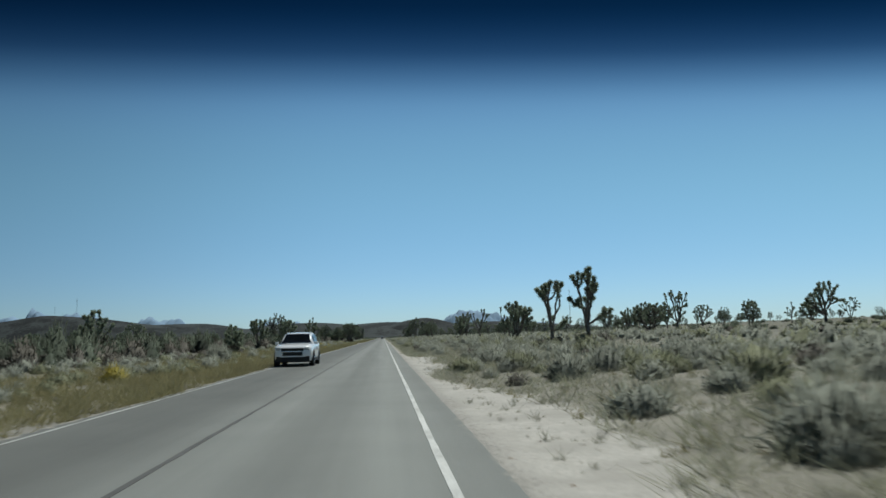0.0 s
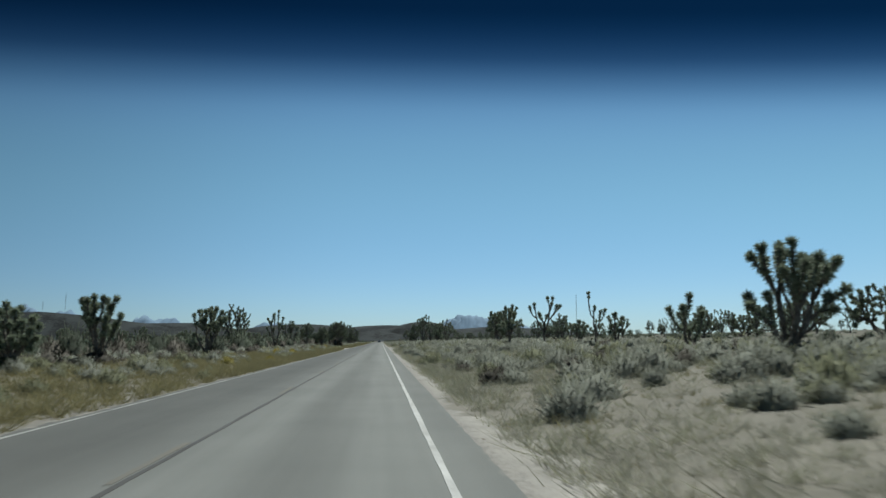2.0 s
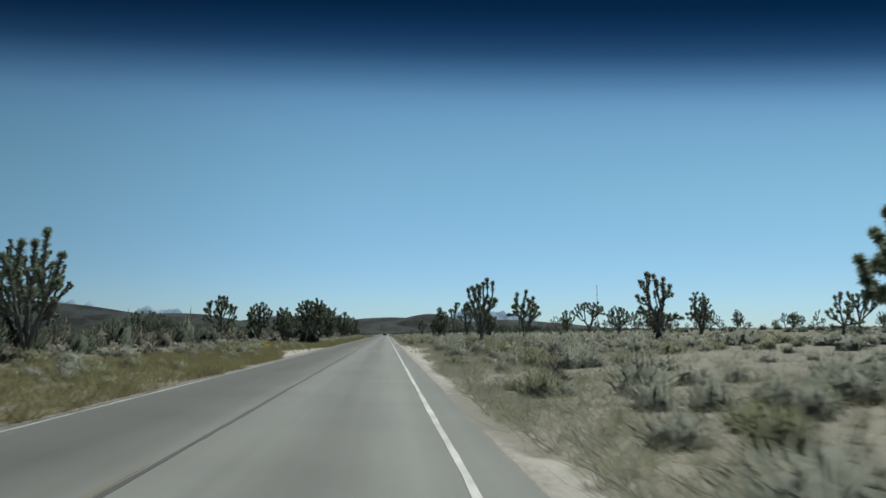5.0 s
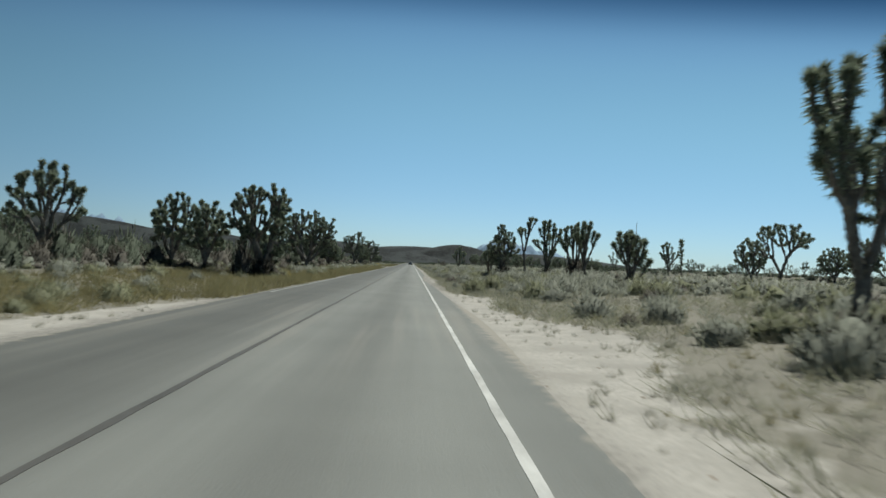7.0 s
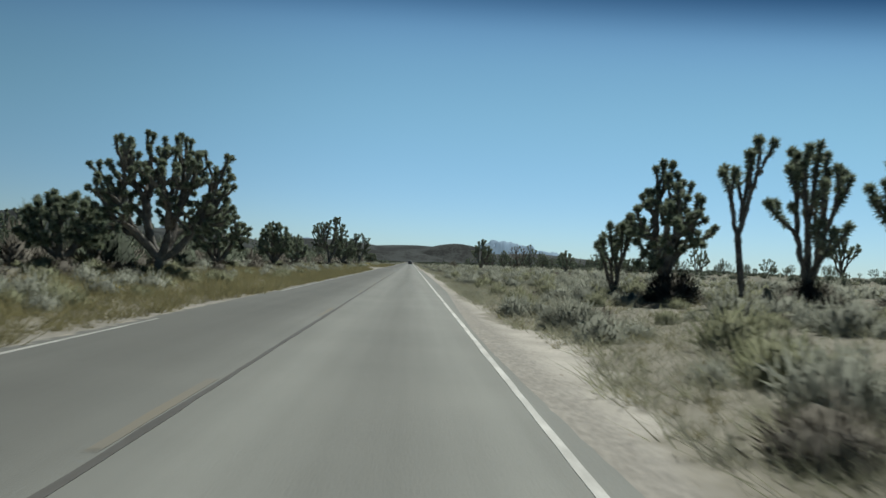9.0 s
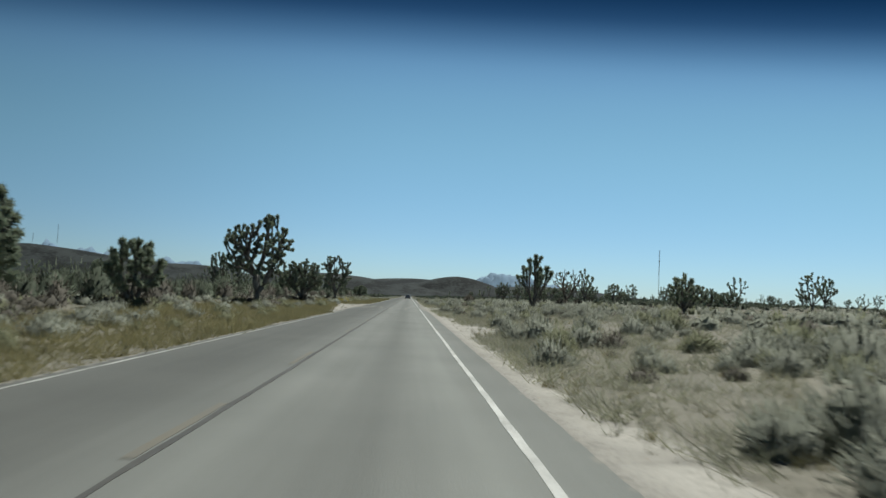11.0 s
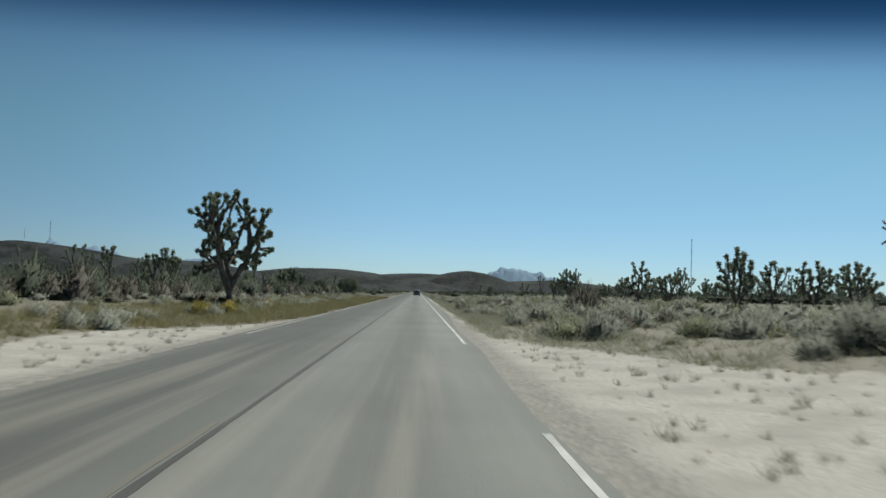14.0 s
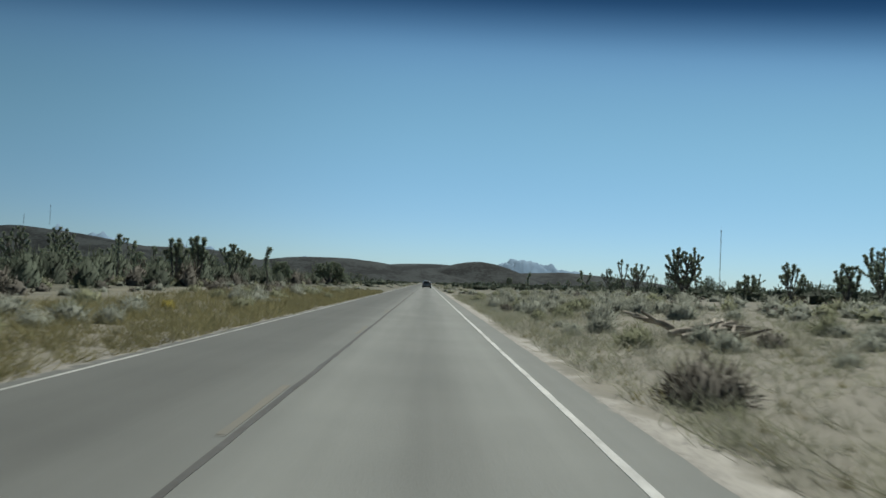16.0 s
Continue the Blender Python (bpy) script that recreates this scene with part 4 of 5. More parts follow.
SHRUBS = [shrub_arrays(s, 230, 0.026, 0.40, 0.1, 5, 11) for s in range(8)]
TALL = [shrub_arrays(s + 70, 150, 0.035, 0.5, 0.25) for s in range(5)]
SHRUBS_FAR = [shrub_arrays(s + 20, 44, 0.06, 0.42, 0.1, 3, 7) for s in range(5)]
TUFTS = [tuft_arrays(s + 40, 18, 0.04) for s in range(6)]
MEADOW = [tuft_arrays(s + 80, 20, 0.028, 0.6) for s in range(6)]
HAZE = [tuft_arrays(s + 60, 16, 0.022, 0.8) for s in range(6)]
rng = np.random.default_rng(21)
for name, mat, label, n, x0, x1, pw, size in (
        ("grey_scrub", M_SAGE, "low grey-green desert scrub covering the ground", 3600, 4.6, 27, 1.05, 1.35),
        ("green_scrub", M_GREEN, "low olive green desert bushes covering the ground", 1250, 4.6, 27, 1.05, 1.25),
        ("dark_scrub", M_TWIG, "dark leafless twiggy desert bushes", 700, 5.4, 34, 1.2, 0.9),
        ("grey_scrub", M_SAGE, "grey-green desert scrub under the joshua trees", 1700, -6.5, -30, 1.3, 1.1),
        ("green_scrub", M_GREEN, "olive desert bushes under the joshua trees", 1100, -5.5, -34, 1.4, 1.0),
        ("dark_scrub", M_TWIG, "dark twiggy bushes under the joshua trees", 1000, -9.5, -38, 1.1, 1.25)):
    x, y = band(rng, n, x0, x1, -2, 470, pw)
    # in drifts, thin along the sand and thin on the open grass towards the end of the road
    keep = 0.25 + 0.75 * smooth_step(wave(x, y, 4.3) + 0.5 * wave(x, y, 1.7), -0.55, 0.35)
    if x0 > 0:
        keep = keep * (0.2 + 0.8 * smooth_step(x - right_edge(y), 0.3, 4.0)) * (1 - 0.55 * smooth_step(y, 372, 392))
    ok = clear(x, y, 0.25) & (rng.random(n) < keep)
    x, y = x[ok], y[ok]
    s = size * (0.45 + 0.9 * rng.random(len(x)))
    z = s * (1.0 + 0.55 * rng.random(len(x)))
    near = np.abs(x) < 13
    for kinds, sel in ((SHRUBS, near), (SHRUBS_FAR, ~near)):
        scatter(name, kinds, x[sel], y[sel], s[sel], z[sel], mat, label, 3, True)
for name, mat, n in (("far_scrub", M_SAGE, 1900), ("far_scrub", M_GREEN, 950)):
    x = rng.choice([-1, 1], n) * (26 + 190 * rng.random(n) ** 1.5)
    y = rng.uniform(0, 760, n)
    y2 = rng.uniform(460, 900, n // 2)
    x2 = rng.choice([-1, 1], n // 2) * (4.5 + 45 * rng.random(n // 2))
    x, y = np.concatenate([x, x2]), np.concatenate([y, y2])
    s = 1.2 * (0.6 + 0.9 * rng.random(len(x)))
    scatter(name, SHRUBS_FAR, x, y, s, s * 0.85, mat, "distant low desert scrub", 9, True)
base = np.array([t[:2] for t in TREES_RIGHT + TREES_LEFT])
big = np.array([t[3] for t in TREES_RIGHT + TREES_LEFT])
k = np.where(rng.random(900) < 0.25, rng.integers(len(TREES_RIGHT), size=900), rng.integers(len(TREES_RIGHT), len(base), size=900))
ang = rng.random(900) * 6.283
rr = (0.15 + 0.8 * rng.random(900)) * np.clip(big[k] * 0.5, 0.8, 3.0)
x, y = base[k, 0] + rr * np.cos(ang), base[k, 1] + rr * np.sin(ang)
ok = clear(x, y, 0.5)
x, y = x[ok], y[ok]
s = 1.3 * (0.6 + 0.8 * rng.random(len(x)))
half = len(x) // 2
scatter("dark_scrub", SHRUBS, x[:half], y[:half], s[:half], s[:half] * 1.1, M_TWIG, "dark brush around the feet of the joshua trees", 17, True)
scatter("green_scrub", SHRUBS, x[half:], y[half:], s[half:], s[half:] * 1.0, M_GREEN, "olive brush around the feet of the joshua trees", 18, True)
n = 5200
y = 430 + 1350 * rng.random(n) ** 1.7
x = rng.uniform(-1, 1, n) * (70 + (y - 430) * 0.75)
ok = (np.abs(x) > 9) & ((y > 520) | (np.abs(x) > 30))
x, y = x[ok], y[ok]
s = 2.9 * (0.5 + rng.random(len(x)))
scatter("distant_woodland", SHRUBS_FAR, x, y, s, s * 1.15, M_FARTREE, "dark distant joshua woodland on the plain", 19)
# tall dark brush between the trees
for name, mat, n, x0, x1, pw, size, label in (
        ("tall_brush", M_TWIG, 800, -15.0, -55, 1.1, 1.9, "tall dark twiggy brush between the joshua trees"),
        ("tall_brush", M_FARTREE, 1500, -15.0, -80, 1.0, 2.6, "tall dark green brush between the joshua trees"),
        ("tall_brush", M_FARTREE, 300, 32.0, 120, 1.2, 2.0, "dark green brush across the open plain")):
    x, y = band(rng, n, x0, x1, 0, 560, pw)
    s = size * (0.6 + 0.7 * rng.random(len(x)))
    scatter(name, TALL, x, y, s, s * (0.75 + 0.4 * rng.random(len(x))) * (2.0 if x0 < 0 else 1.0), mat, label, 27, True)
# joshua trees too far off to count
def arrays_of(me):
    v = np.empty(len(me.vertices) * 3, np.float32)
    me.vertices.foreach_get("co", v)
    t = np.empty(len(me.loops), np.int32)
    me.loops.foreach_get("vertex_index", t)
    return v.reshape(-1, 3).astype(float), t.reshape(-1, 3)


n = 190
x = np.where(rng.random(n) < 0.72, 1.0, -1.0) * (60 + 190 * rng.random(n) ** 1.2)
y = rng.uniform(110, 760, n)
xl, yl = -(26 + 150 * rng.random(130) ** 1.2), rng.uniform(385, 760, 130)
x, y = np.concatenate([x, xl]), np.concatenate([y, yl])
n = len(x)
s = 0.6 + 0.6 * rng.random(n)
for piece, mat in ((1, M_LEAF), (0, M_BARK)):
    scatter("distant_joshua_trees", [arrays_of(p_[piece][1]) for p_ in PROTO_FAR], x, y, s, s, mat, "distant joshua trees scattered across the plain", 23)
# dry grass beside the road
x, y = band(rng, 24000, 3.3, 11.5, -2, 470, 1.2)
x = -x
ok = clear(x, y, 0.0)
x, y = x[ok], y[ok]
s = 0.40 * (0.45 + rng.random(len(x)))
scatter("dry_grass", MEADOW, x, y, s * 1.6, s, M_STRAW, "tall straw-coloured dry grass beside the road", 11)
for mat, n, x1, size, label in ((M_HAZE, 22000, 19.0, 0.36, "fine grey dry grass between the desert bushes"), (M_OLIVE, 13000, 15.0, 0.42, "fine olive grass between the desert bushes")):
    x, y = band(rng, n, 4.2, x1, -2, 470, 1.4)
    ok = clear(x, y, -0.4) & (rng.random(n) < 0.35 + 0.65 * smooth_step(wave(x, y, 2.6), -0.6, 0.3))
    x, y = x[ok], y[ok]
    s = size * (0.4 + rng.random(len(x)))
    scatter("hazy_grass", HAZE, x, y, s * 1.7, s, mat, label, 12)
x, y = band(rng, 3000, 4.2, 12.0, -2, 470, 1.2)
ok = clear(x, y, -0.6)
x, y = x[ok], y[ok]
s = 0.24 * (0.4 + rng.random(len(x)))
scatter("dry_grass", TUFTS, x, y, s * 1.3, s, M_STRAW, "short straw grass at the edge of the sand", 15)
xl, yl = band(rng, 1500, -3.6, -8.0, 178, 368, 1.0)
on_sand = xl > left_edge(yl)
x, y = band(rng, 6800, 4.1, 8.6, -2, 470, 0.8)
x, y = np.concatenate([x, xl[on_sand]]), np.concatenate([y, yl[on_sand]])
s = 0.17 * (0.35 + 1.1 * rng.random(len(x)) ** 1.5)
scatter("sparse_weeds", TUFTS, x, y, s * 1.5, s, M_HAZE, "small dry weeds on bare sand", 13)


def pebble(seed):
    rng = np.random.default_rng(seed)
    bm = bmesh.new()
    bmesh.ops.create_icosphere(bm, subdivisions=1, radius=0.5)
    for q in bm.verts:
        q.co *= 0.75 + 0.5 * rng.random()
        q.co.z *= 0.6
    v = np.array([q.co[:] for q in bm.verts])
    bm.verts.index_update()
    t = np.array([[q.index for q in f.verts] for f in bm.faces])
    bm.free()
    return v, t


xe, ye = band(rng, 4500, 3.56, 4.9, -2, 450, 1.3)
se = 0.012 + 0.035 * rng.random(len(xe)) ** 2
scatter("loose_stones", [pebble(i) for i in range(4)], xe, ye, se, se, M_GRAVEL, "grey gravel along the broken asphalt edge", 16)
x1, y1 = band(rng, 3000, 3.75, 8.5, -2, 470, 1.6)
x2, y2 = band(rng, 1200, -3.3, -6.0, -2, 470, 1.6)
x, y = np.concatenate([x1, x2]), np.concatenate([y1, y2])
s = 0.03 + 0.07 * rng.random(len(x)) ** 2.5
scatter("loose_stones", [pebble(i) for i in range(4)], x, y, s, s, M_STONE, "small loose stones on the sandy shoulder", 14)

# larger bushes close to the road, one by one
def bush(x, y, w, h, mat, label, seed):
    v, t = shrub_arrays(seed, 420 if w < 1.8 else 1300, 0.022 if w < 1.8 else 0.016, 0.42, 0.03, 8, 18)
    normals = round_normals(v)
    v = v * np.array([w, w, h / np.percentile(v[:, 2], 99)])
    ob = new("bush")
    ob.matrix_world = pose(x, y, float(ground_z(x, y)) - 0.03, 0, 0, seed * 47)
    tagged(part("foliage", mesh_from("bush_foliage", v, t, mat, normals=normals), ob), kind="stuff")
    g = Geo()
    r = np.random.default_rng(seed)
    for _ in range(7):
        d = r.normal(size=3) * np.array([0.5, 0.5, 0.1]) + UP
        d /= np.linalg.norm(d)
        p = np.array([0, 0, -0.05])
        g.tube([p, p + d * h * 0.35, p + d * h * 0.7 + UP * 0.03], [0.02, 0.014, 0.006], 4)
    part("woody_base", g.mesh("bush_base", M_TWIG), ob)
    return tagged(ob, label, "bush", "roadside bushes")


BUSHES = [(7.0, 7.5, 1.7, 0.95, M_SAGE, "large grey bush close beside the sandy shoulder"), (7.3, 20.1, 1.6, 0.95, M_SAGE, "large grey bush close beside the sandy shoulder"), (7.1, 32.1, 1.7, 0.85, M_SAGE, "large grey bush close beside the sandy shoulder"), (-8.8, 52.1, 2.2, 1.35, M_SAGE, "large round grey bush in the dry grass"), (10.8, 381.3, 2.2, 1.7, M_TWIG, "tall dense dark grey bush beside the sandy shoulder")]
BUSHES += [(8.4, 56.8, 0.87, 0.5, M_SAGE, "soft rounded grey bush at the edge of the sand"), (8.8, 51.4, 1.31, 0.81, M_SAGE, "soft rounded grey bush at the edge of the sand"), (8.1, 48.2, 0.62, 0.38, M_SAGE, "soft rounded grey bush at the edge of the sand"), (7.9, 46.4, 0.77, 0.48, M_SAGE, "soft rounded grey bush at the edge of the sand"), (8.7, 66.2, 0.84, 0.5, M_SAGE, "soft rounded grey bush at the edge of the sand"), (11.1, 356.2, 2.2, 1.1, M_SAGE, "soft rounded grey bush at the edge of the sand"), (20.1, 391.3, 2.2, 0.9, M_SAGE, "soft rounded grey bush at the edge of the sand"), (8.9, 216.1, 1.63, 0.7, M_SAGE, "soft rounded grey bush at the edge of the sand"), (9.3, 225.9, 2.2, 0.8, M_SAGE, "soft rounded grey bush at the edge of the sand"), (8.3, 210.8, 1.72, 0.8, M_SAGE, "soft rounded grey bush at the edge of the sand")]
BUSHES += [(17.6, 244.6, 2.2, 1.9, M_TWIG, "dark dense brush at the foot of a joshua tree"), (15.4, 247.0, 2.3, 1.0, M_TWIG, "dark dense brush at the foot of a joshua tree"), (11.4, 249.2, 2.4, 1.3, M_TWIG, "dark dense brush at the foot of a joshua tree"), (22.4, 370.5, 2.3, 1.3, M_TWIG, "dark dense brush at the foot of a joshua tree"), (24.5, 369.5, 2.2, 1.2, M_TWIG, "dark dense brush at the foot of a joshua tree"), (-6.9, 219.6, 1.9, 1.3, M_TWIG, "dark dense brush at the foot of a joshua tree"), (-7.8, 218, 1.4, 2.4, M_TWIG, "dark dense brush at the foot of a joshua tree"), (-9.8, 354.5, 1.5, 1.0, M_TWIG, "dark dense brush at the foot of a joshua tree")]
BUSHES += [(4.75, 243.2, 1.3, 0.75, M_SAGE, "soft grey bush leaning over the edge of the sand"), (5.5, 239.3, 1.9, 0.8, M_SAGE, "soft grey bush leaning over the edge of the sand")]
BUSHES += [(-22.6, 175.4, 2.4, 2.7, M_FARTREE, "dense dark brush at the foot of a joshua tree"), (-20.6, 175.1, 2.2, 2.2, M_FARTREE, "dense dark brush at the foot of a joshua tree")]
rng = np.random.default_rng(33)
for i in range(46):
    y = 4 + 9.8 * i + rng.uniform(-2, 2)
    x = float(right_edge(np.array(y))) + rng.uniform(0.6, 3.2)
    w = rng.uniform(0.7, 1.5)
    m_, l_ = ((M_SAGE, "rounded grey-green bush at the edge of the sand"), (M_GREEN, "rounded olive bush at the edge of the sand"), (M_TWIG, "dark twiggy bush at the edge of the sand"))[int(rng.choice([0, 0, 1, 2]))]
    BUSHES.append((x, y, w, w * rng.uniform(0.45, 0.62), m_, l_))
for i in range(46):
    y = 6 + 10 * i + rng.uniform(-3, 3)
    x = float(left_edge(np.array(y))) - rng.uniform(1.0, 4.5)
    w = rng.uniform(0.6, 1.3)
    m_, l_ = ((M_SAGE, "grey bush in the dry roadside grass"), (M_GREEN, "olive bush in the dry roadside grass"), (M_YELLOW, "yellow flowering bush in the dry grass"))[int(rng.choice([0, 1, 1, 2]))]
    BUSHES.append((x, y, w, w * rng.uniform(0.45, 0.62), m_, l_))
for i, b_ in enumerate(BUSHES):
    bush(*b_, 200 + i)
for i, (x, y) in enumerate(((-7.6, 124.9), (-8.2, 126.7), (-6.9, 129.1), (-7.4, 372.3), (-6.8, 374.8))):
    bush(x, y, 1.1, 0.7, M_YELLOW, "yellow flowering bush in the dry grass", 400 + i)


def fallen_log(x, y, length, turn, lift, seed):
    """A bleached fallen joshua trunk with stubs of its arms."""
    r = np.random.default_rng(seed)
    g = Geo()
    k = np.linspace(0, 1, 8)
    pts = np.stack([k * length, 0.12 * np.sin(k * 4 + seed), 0.12 + lift * k + 0.05 * np.sin(k * 6)], 1)
    g.tube(pts, 0.12 - 0.06 * k, 7)
    for j in (3, 5, 6):
        d = np.array([0.5, r.choice([-1, 1]) * 0.7, 0.35 * r.random()])
        g.tube([pts[j], pts[j] + d * 0.5, pts[j] + d * (0.9 + 0.3 * r.random())], [0.07, 0.05, 0.03], 6)
    ob = new("fallen_log", g.mesh("fallen_log", M_DEADWOOD, True))
    ob.matrix_world = pose(x, y, float(ground_z(x, y)), 0, 0, turn)
    return tagged(ob, "bleached grey fallen joshua trunk lying in the scrub", "log", "fallen logs")


for i, (x, y, ln, turn, lift) in enumerate(((8.0, 407.4, 1.5, 8, 0.26), (8.8, 408.4, 1.2, -4, 0.36), (7.9, 406.2, 1.1, 24, 0.15), (8.9, 406.4, 0.7, 10, 0.08), (8.7, 409.4, 1.1, 170, 0.42))):
    fallen_log(x, y, ln, turn, lift, i + 1)

# ---------------------------------------------------------------- radio masts


def radio_mast(x, y, z, h, w, label):
    """A guyed lattice mast: three legs, braces, antennas."""
    ob = new("radio_mast")
    ob.matrix_world = pose(x, y, z)
    corner = [np.array([w * math.cos(a), w * math.sin(a), 0]) for a in (0.3, 2.39, 4.49)]
    for c_ in corner:
        g = Geo()
        g.tube([c_, c_ * 0.8 + UP * h], [0.09, 0.07], 5)
        part("leg", g.mesh("mast_leg", M_STEEL), ob)
    g, n = Geo(), int(h / 2)
    for i in range(n):
        for j in range(3):
            a, b = corner[j] + UP * h * i / n, corner[(j + 1) % 3] + UP * h * (i + 1) / n
            g.tube([a, b], [0.05, 0.05], 4)
    part("lattice", g.mesh("mast_lattice", M_STEEL), ob)
    for k, s in ((0.98, 0.5), (0.8, 0.8), (0.62, 0.55)):
        g = Geo()
        g.tube([np.array([-s, 0, h * k]), np.array([s, 0, h * k])], [0.35, 0.35], 8)
        part("antenna", g.mesh("mast_antenna", M_STEEL), ob)
    g = Geo()
    g.tube([UP * h, UP * (h + 3)], [0.06, 0.03], 5)
    part("whip", g.mesh("mast_whip", M_STEEL), ob)
    return tagged(ob, label, "radio mast", "radio masts")


radio_mast(277.0, 1087.0, 4.0, 61, 0.55, "tall thin steel lattice radio mast on the plain")
radio_mast(-690, 1760, 70, 36, 0.8, "thin steel lattice radio mast on a hilltop")
radio_mast(-742, 1770, 70, 18, 0.6, "short steel lattice radio mast on a hilltop")

# ---------------------------------------------------------------- cars


def box(bm, x0, x1, y0, y1, z0, z1, bev=0.02):
    vs = [bm.verts.new((x, y, z)) for x in (x0, x1) for y in (y0, y1) for z in (z0, z1)]
    fs = [(0, 1, 3, 2), (4, 6, 7, 5), (0, 4, 5, 1), (2, 3, 7, 6), (0, 2, 6, 4), (1, 5, 7, 3)]
    faces = [bm.faces.new([vs[i] for i in f]) for f in fs]
    if bev:
        edges = list({e_ for f in faces for e_ in f.edges})
        bmesh.ops.bevel(bm, geom=edges, offset=bev, segments=2, affect="EDGES", profile=0.6)


def loft(rings, closed_ends=True):
    """A skin over rings of equally many points."""
    bm = bmesh.new()
    vr = [[bm.verts.new(p) for p in r] for r in rings]
    n = len(vr[0])
    for a, b in zip(vr, vr[1:]):
        for i in range(n):
            j = (i + 1) % n
            bm.faces.new((a[i], a[j], b[j], b[i]))
    if closed_ends:
        bm.faces.new(vr[0][::-1])
        bm.faces.new(vr[-1])
    return bm


# stations along the car: x, underside, shoulder height, half width
HULL = [(2.58, 0.40, 0.80, 0.66), (2.50, 0.30, 0.93, 0.82), (2.30, 0.26, 1.02, 0.92), (2.00, 0.24, 1.06, 0.97), (1.45, 0.24, 1.10, 0.985), (0.95, 0.24, 1.13, 0.995),
        (0.0, 0.24, 1.10, 0.995), (-1.2, 0.24, 1.12, 0.99), (-2.05, 0.27, 1.15, 0.97), (-2.42, 0.36, 1.12, 0.90), (-2.58, 0.50, 1.00, 0.78)]
# stations of the cabin: x, base, top, half width at base, half width at top
CABIN = [(1.02, 1.09, 1.12, 0.88, 0.84), (0.30, 1.08, 1.55, 0.92, 0.72), (0.0, 1.08, 1.67, 0.93, 0.71), (-0.9, 1.09, 1.735, 0.93, 0.72), (-1.8, 1.10, 1.70, 0.92, 0.70),
         (-2.25, 1.10, 1.56, 0.88, 0.66), (-2.50, 1.08, 1.16, 0.80, 0.70)]


def hull_ring(x, zl, zt, hw):
    half = [(0.80 * hw, zl), (0.95 * hw, zl + 0.06), (hw, zl + 0.24), (hw, 0.5 * (zl + zt) + 0.08), (0.985 * hw, zt - 0.10), (0.94 * hw, zt - 0.025), (0.70 * hw, zt + 0.02), (0.35 * hw, zt + 0.035)]
    return [(x, y, z) for y, z in half] + [(x, -y, z) for y, z in half[::-1]]


def cabin_ring(x, zb, zt, wb, wt):
    half = [(wb, zb), (wb * 0.985, zb + 0.02), (wt + 0.10 * (wb - wt), zb + (zt - zb) * 0.86), (wt * 0.93, zb + (zt - zb) * 0.96), (wt * 0.6, zt + 0.005), (wt * 0.25, zt + 0.015)]
    return [(x, y, z) for y, z in half] + [(x, -y, z) for y, z in half[::-1]]


def at_cabin(x):
    for a, b in zip(CABIN, CABIN[1:]):
        if b[0] <= x <= a[0]:
            f = (a[0] - x) / (a[0] - b[0])
            return [p + (q - p) * f for p, q in zip(a, b)]


def side_window(x0, x1, side, lo=0.10, hi=0.83):
    """A pane that follows the cabin's side, a few millimetres proud, with thickness."""
    bm = bmesh.new()
    outer = []
    for k in range(5):
        x = x0 + (x1 - x0) * k / 4
        _, zb, zt, wb, wt = at_cabin(x)
        row = []
        for f in (lo, 0.5 * (lo + hi), hi):
            w = wb * 0.985 + (wt + 0.1 * (wb - wt) - wb * 0.985) * f / 0.86 + 0.006
            row.append(bm.verts.new((x, side * w, zb + 0.02 + (zt - zb) * f)))
        outer.append(row)
    for a, b in zip(outer, outer[1:]):
        for i in range(2):
            bm.faces.new((a[i], a[i + 1], b[i + 1], b[i]))
    bmesh.ops.solidify(bm, geom=bm.faces[:], thickness=0.012)
    return bm


def screen(x0, x1, inset):
    """The windscreen or rear window, laid on the sloping end of the cabin."""
    bm = bmesh.new()
    rows = []
    for x in (x0, x0 + 0.42 * (x1 - x0), x0 + 0.765 * (x1 - x0), x1):
        _, zb, zt, wb, wt = at_cabin(x)
        z = zt + 0.034
        w = (wt if zt - zb > 0.1 else wb) * inset
        rows.append([bm.verts.new((x, w * k, z - 0.012 * k * k)) for k in (-1, -0.5, 0, 0.5, 1)])
    for a, b in zip(rows, rows[1:]):
        for i in range(4):
            bm.faces.new((a[i], a[i + 1], b[i + 1], b[i]))
    bmesh.ops.solidify(bm, geom=bm.faces[:], thickness=0.012)
    return bm


def ring_lathe(profile, sides, x, z, y_sign):
    """A wheel part turned about the axle: profile of (radius, y)."""
    bm = bmesh.new()
    rows = [[bm.verts.new((x + r * math.cos(a), y_sign * y, z + r * math.sin(a))) for r, y in profile] for a in (2 * math.pi * i / sides for i in range(sides))]
    for i in range(sides):
        a, b = rows[i], rows[(i + 1) % sides]
        for j in range(len(profile) - 1):
            bm.faces.new((a[j], a[j + 1], b[j + 1], b[j]))
    return bm


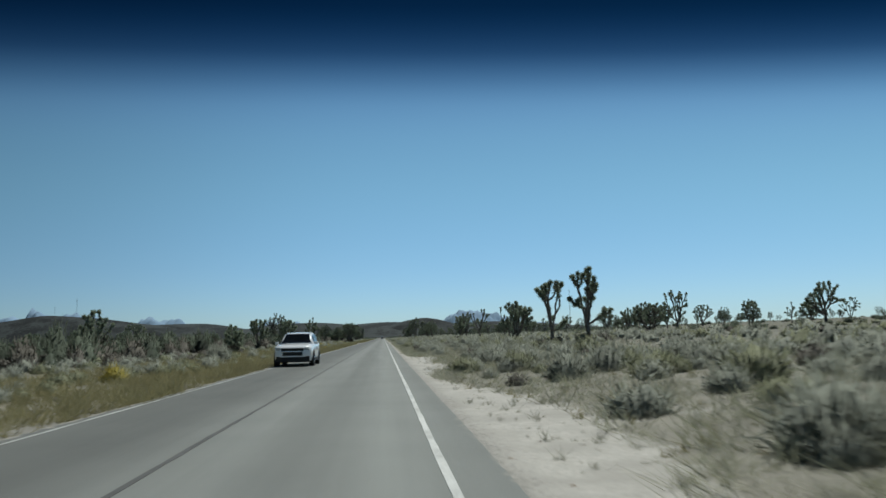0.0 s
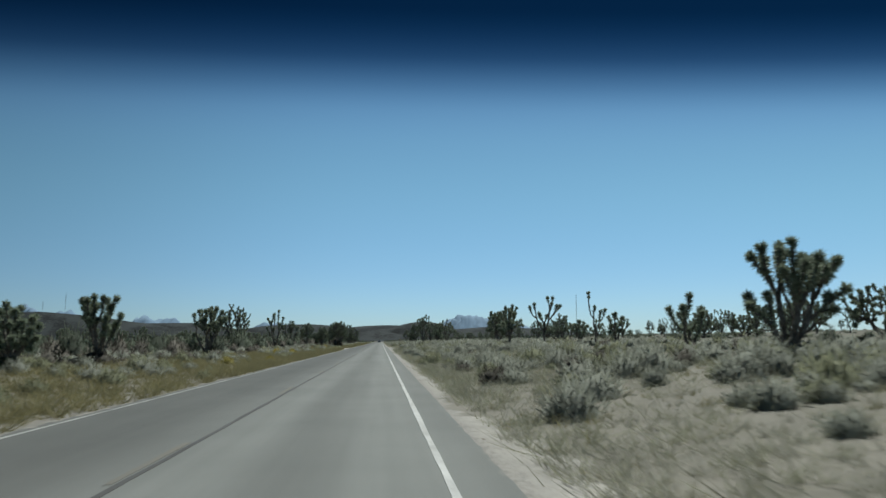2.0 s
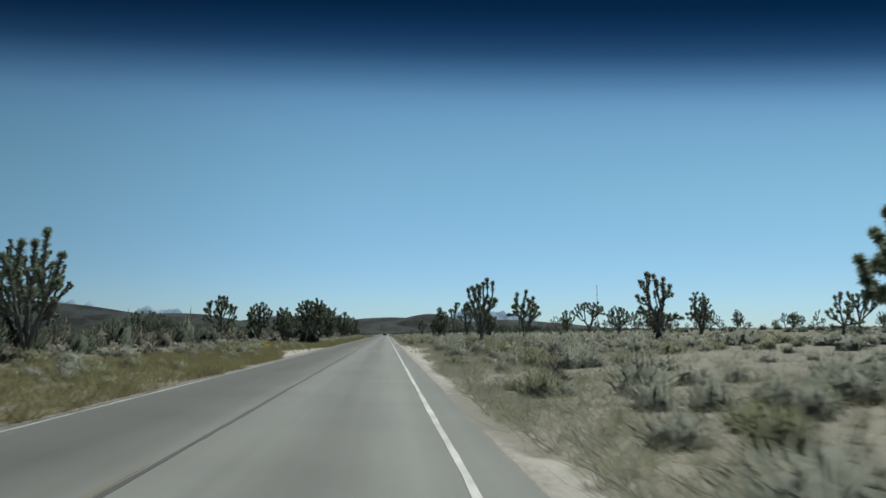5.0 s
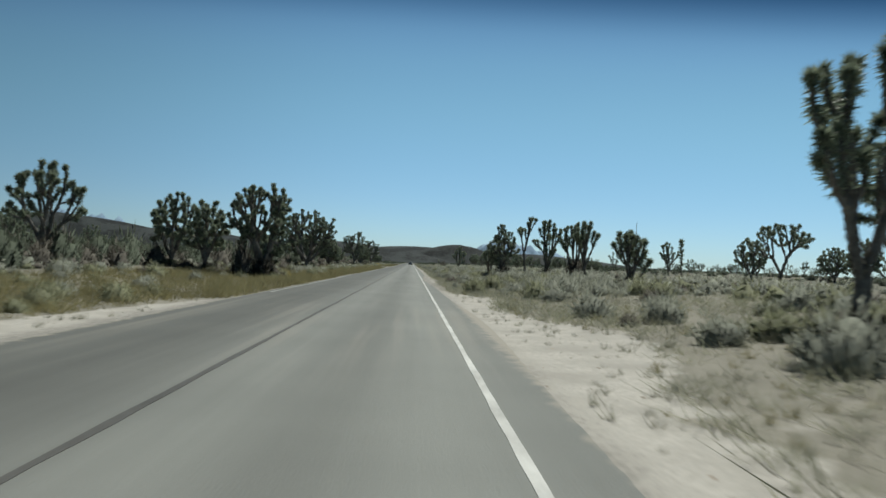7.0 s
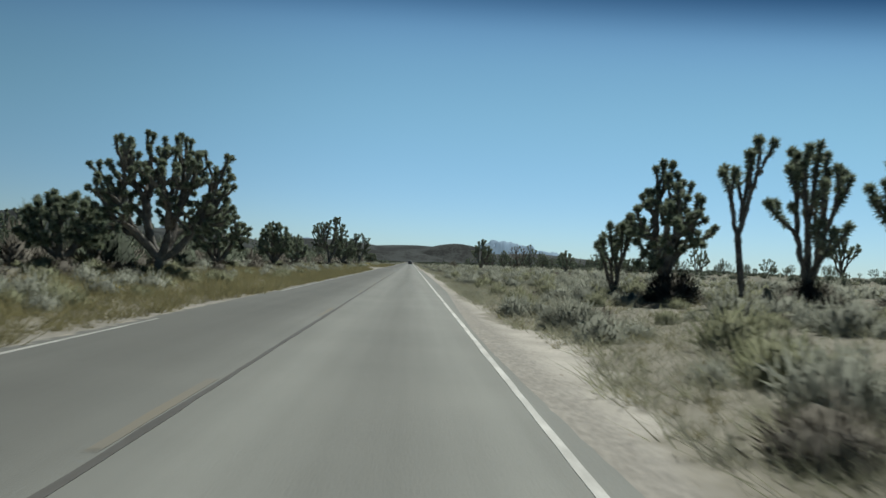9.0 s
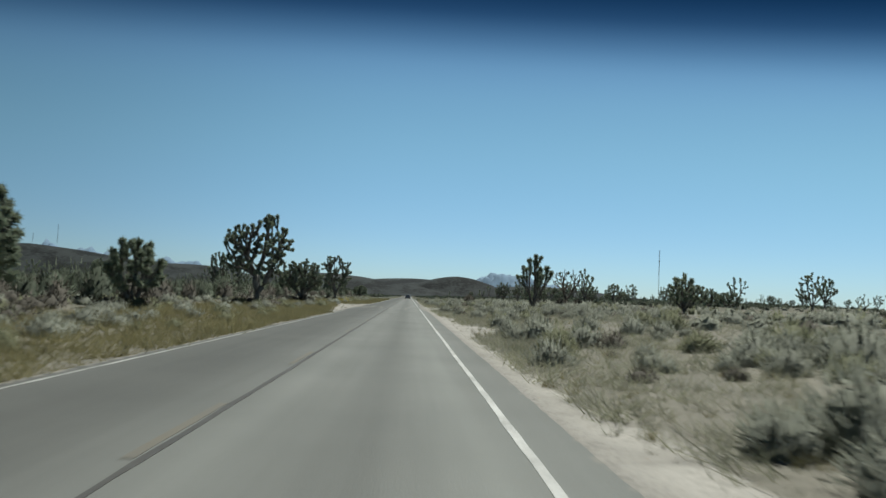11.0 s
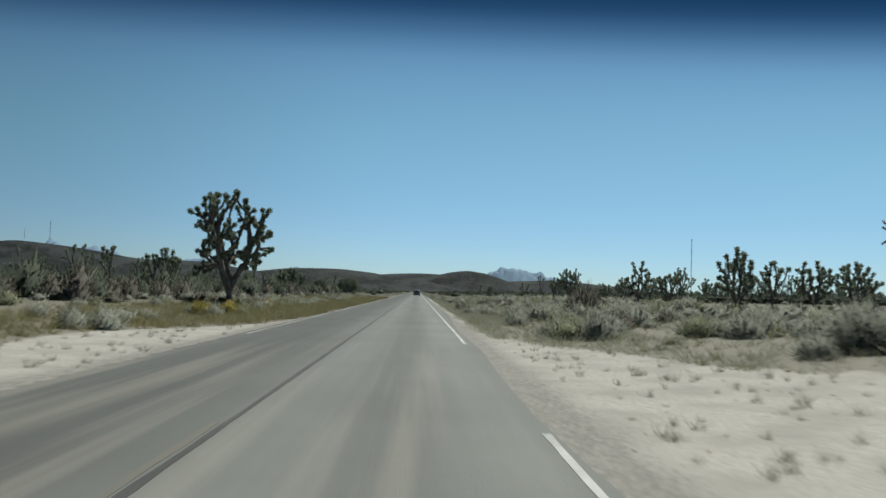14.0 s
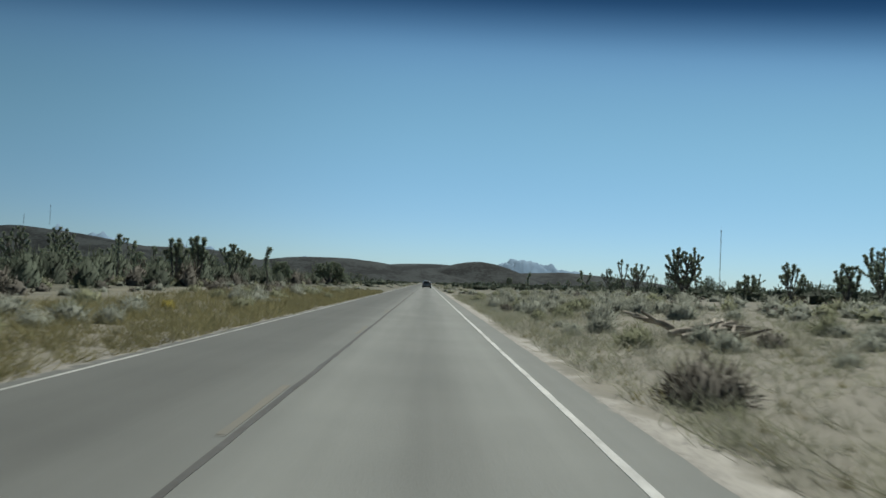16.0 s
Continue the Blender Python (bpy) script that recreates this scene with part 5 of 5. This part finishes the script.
def car(name, m, paint, label, category, rails=True):
    ob = new(name)
    ob.matrix_world = m
    body = part("body", bm_mesh("car_body", loft([hull_ring(*s_) for s_ in HULL]), paint, True), ob)
    part("cabin", bm_mesh("car_cabin", loft([cabin_ring(*s_) for s_ in CABIN]), paint, True), ob)
    part("windscreen", bm_mesh("windscreen", screen(0.95, 0.10, 0.88), M_GLASS, True), ob, "dark tinted windscreen")
    part("rear_window", bm_mesh("rear_window", screen(-2.06, -2.44, 0.82), M_GLASS, True), ob, "dark tinted rear window")
    for side in (1, -1):
        for x0, x1 in ((0.42, -0.42), (-0.50, -1.30), (-1.38, -2.10)):
            part("side_window", bm_mesh("side_window", side_window(x0, x1, side), M_GLASS, True), ob, "dark tinted side window")
        bm = bmesh.new()
        box(bm, 2.22, 2.565, side * 0.59, side * 0.84, 0.82, 0.965, 0.03)
        part("headlight", bm_mesh("headlight", bm, M_LAMP, True), ob, "clear glass headlight")
        bm = bmesh.new()
        box(bm, -2.40, -2.56, side * 0.62, side * 0.86, 0.86, 1.10, 0.03)
        part("tail_light", bm_mesh("tail_light", bm, M_RED, True), ob, "red tail light")
        bm = bmesh.new()
        box(bm, 0.62, 0.80, side * 0.93, side * 1.12, 1.10, 1.24, 0.04)
        part("wing_mirror", bm_mesh("wing_mirror", bm, paint, True), ob)
        bm = bmesh.new()
        box(bm, -0.96, 1.14, side * 0.955, side * 1.003, 0.24, 0.42, 0.015)
        part("sill_cladding", bm_mesh("sill_cladding", bm, M_BLACK, True), ob, "dark plastic sill cladding")
        for x in (0.05, -0.95):
            bm = bmesh.new()
            box(bm, x - 0.1, x + 0.1, side * 0.985, side * 1.02, 0.93, 0.965, 0.01)
            part("door_handle", bm_mesh("door_handle", bm, M_CHROME, True), ob, "chrome door handle")
        if rails:
            g = Geo()
            g.tube([(0.0, side * 0.62, 1.66), (-0.15, side * 0.62, 1.745), (-1.7, side * 0.62, 1.745), (-1.85, side * 0.62, 1.68)], [0.015] * 4, 6)
            part("roof_rail", g.mesh("roof_rail", M_STEEL, True), ob, "grey metal roof rail")
        for x in (1.60, -1.42):
            part("wheel_arch", bm_mesh("wheel_arch", ring_lathe([(0.30, 0.90), (0.445, 0.90), (0.445, 1.000), (0.30, 1.000)], 28, x, 0.40, side), M_BLACK, True), ob, "dark wheel arch")
            tyre = part("wheel", bm_mesh("wheel", ring_lathe([(0.26, 0.78), (0.36, 0.78), (0.385, 0.82), (0.385, 0.97), (0.36, 1.012), (0.27, 1.014), (0.255, 0.99)], 28, x, 0.385, side), M_TYRE, True), ob, "black rubber tyre")
            part("rim", bm_mesh("rim", ring_lathe([(0.262, 0.985), (0.25, 1.005), (0.22, 0.985), (0.05, 0.992), (0.0, 0.998)], 24, x, 0.385, side), M_BLACK, True), tyre, "dark wheel well")
            for k in range(5):
                a = k * 2 * math.pi / 5 + 0.3
                g = Geo()
                c_, s_ = math.cos(a), math.sin(a)
                g.tube([(x + 0.03 * c_, side * 1.006, 0.385 + 0.03 * s_), (x + 0.25 * c_, side * 1.010, 0.385 + 0.25 * s_)], [0.035, 0.026], 6)
                part("spoke", g.mesh("spoke", M_CHROME, True), tyre, "bright alloy spoke")
    for z0, z1, w, d in ((0.79, 0.93, 0.56, 2.585), (0.55, 0.73, 0.50, 2.60)):
        bm = bmesh.new()
        box(bm, 2.3, d, -w, w, z0, z1, 0.02)
        part("grille", bm_mesh("grille", bm, M_BLACK, True), ob, "dark mesh grille")
    bm = bmesh.new()
    box(bm, 2.3, 2.605, -0.56, 0.56, 0.735, 0.785, 0.012)
    part("grille_bar", bm_mesh("grille_bar", bm, M_CHROME, True), ob, "chrome grille bar")
    bm = bmesh.new()
    box(bm, 2.2, 2.585, -0.84, 0.84, 0.22, 0.52, 0.05)
    part("front_apron", bm_mesh("front_apron", bm, M_BLACK, True), ob, "dark plastic lower bumper")
    bm = bmesh.new()
    box(bm, -2.2, -2.62, -0.82, 0.82, 0.34, 0.56, 0.05)
    part("rear_bumper", bm_mesh("rear_bumper", bm, M_BLACK, True), ob, "dark plastic rear bumper")
    return tagged(ob, label, category)


car("white_suv", pose(-2.2, 41.2, 0.0, 0, 0, -90), M_PAINT, "white sport utility car facing down the road, in the far lane", "car")
car("dark_suv", pose(1.45, 548, 0.0, 0, 0, 90) @ Matrix.Scale(0.93, 4), M_SILVER, "dark grey car far ahead on the road", "car", rails=False)
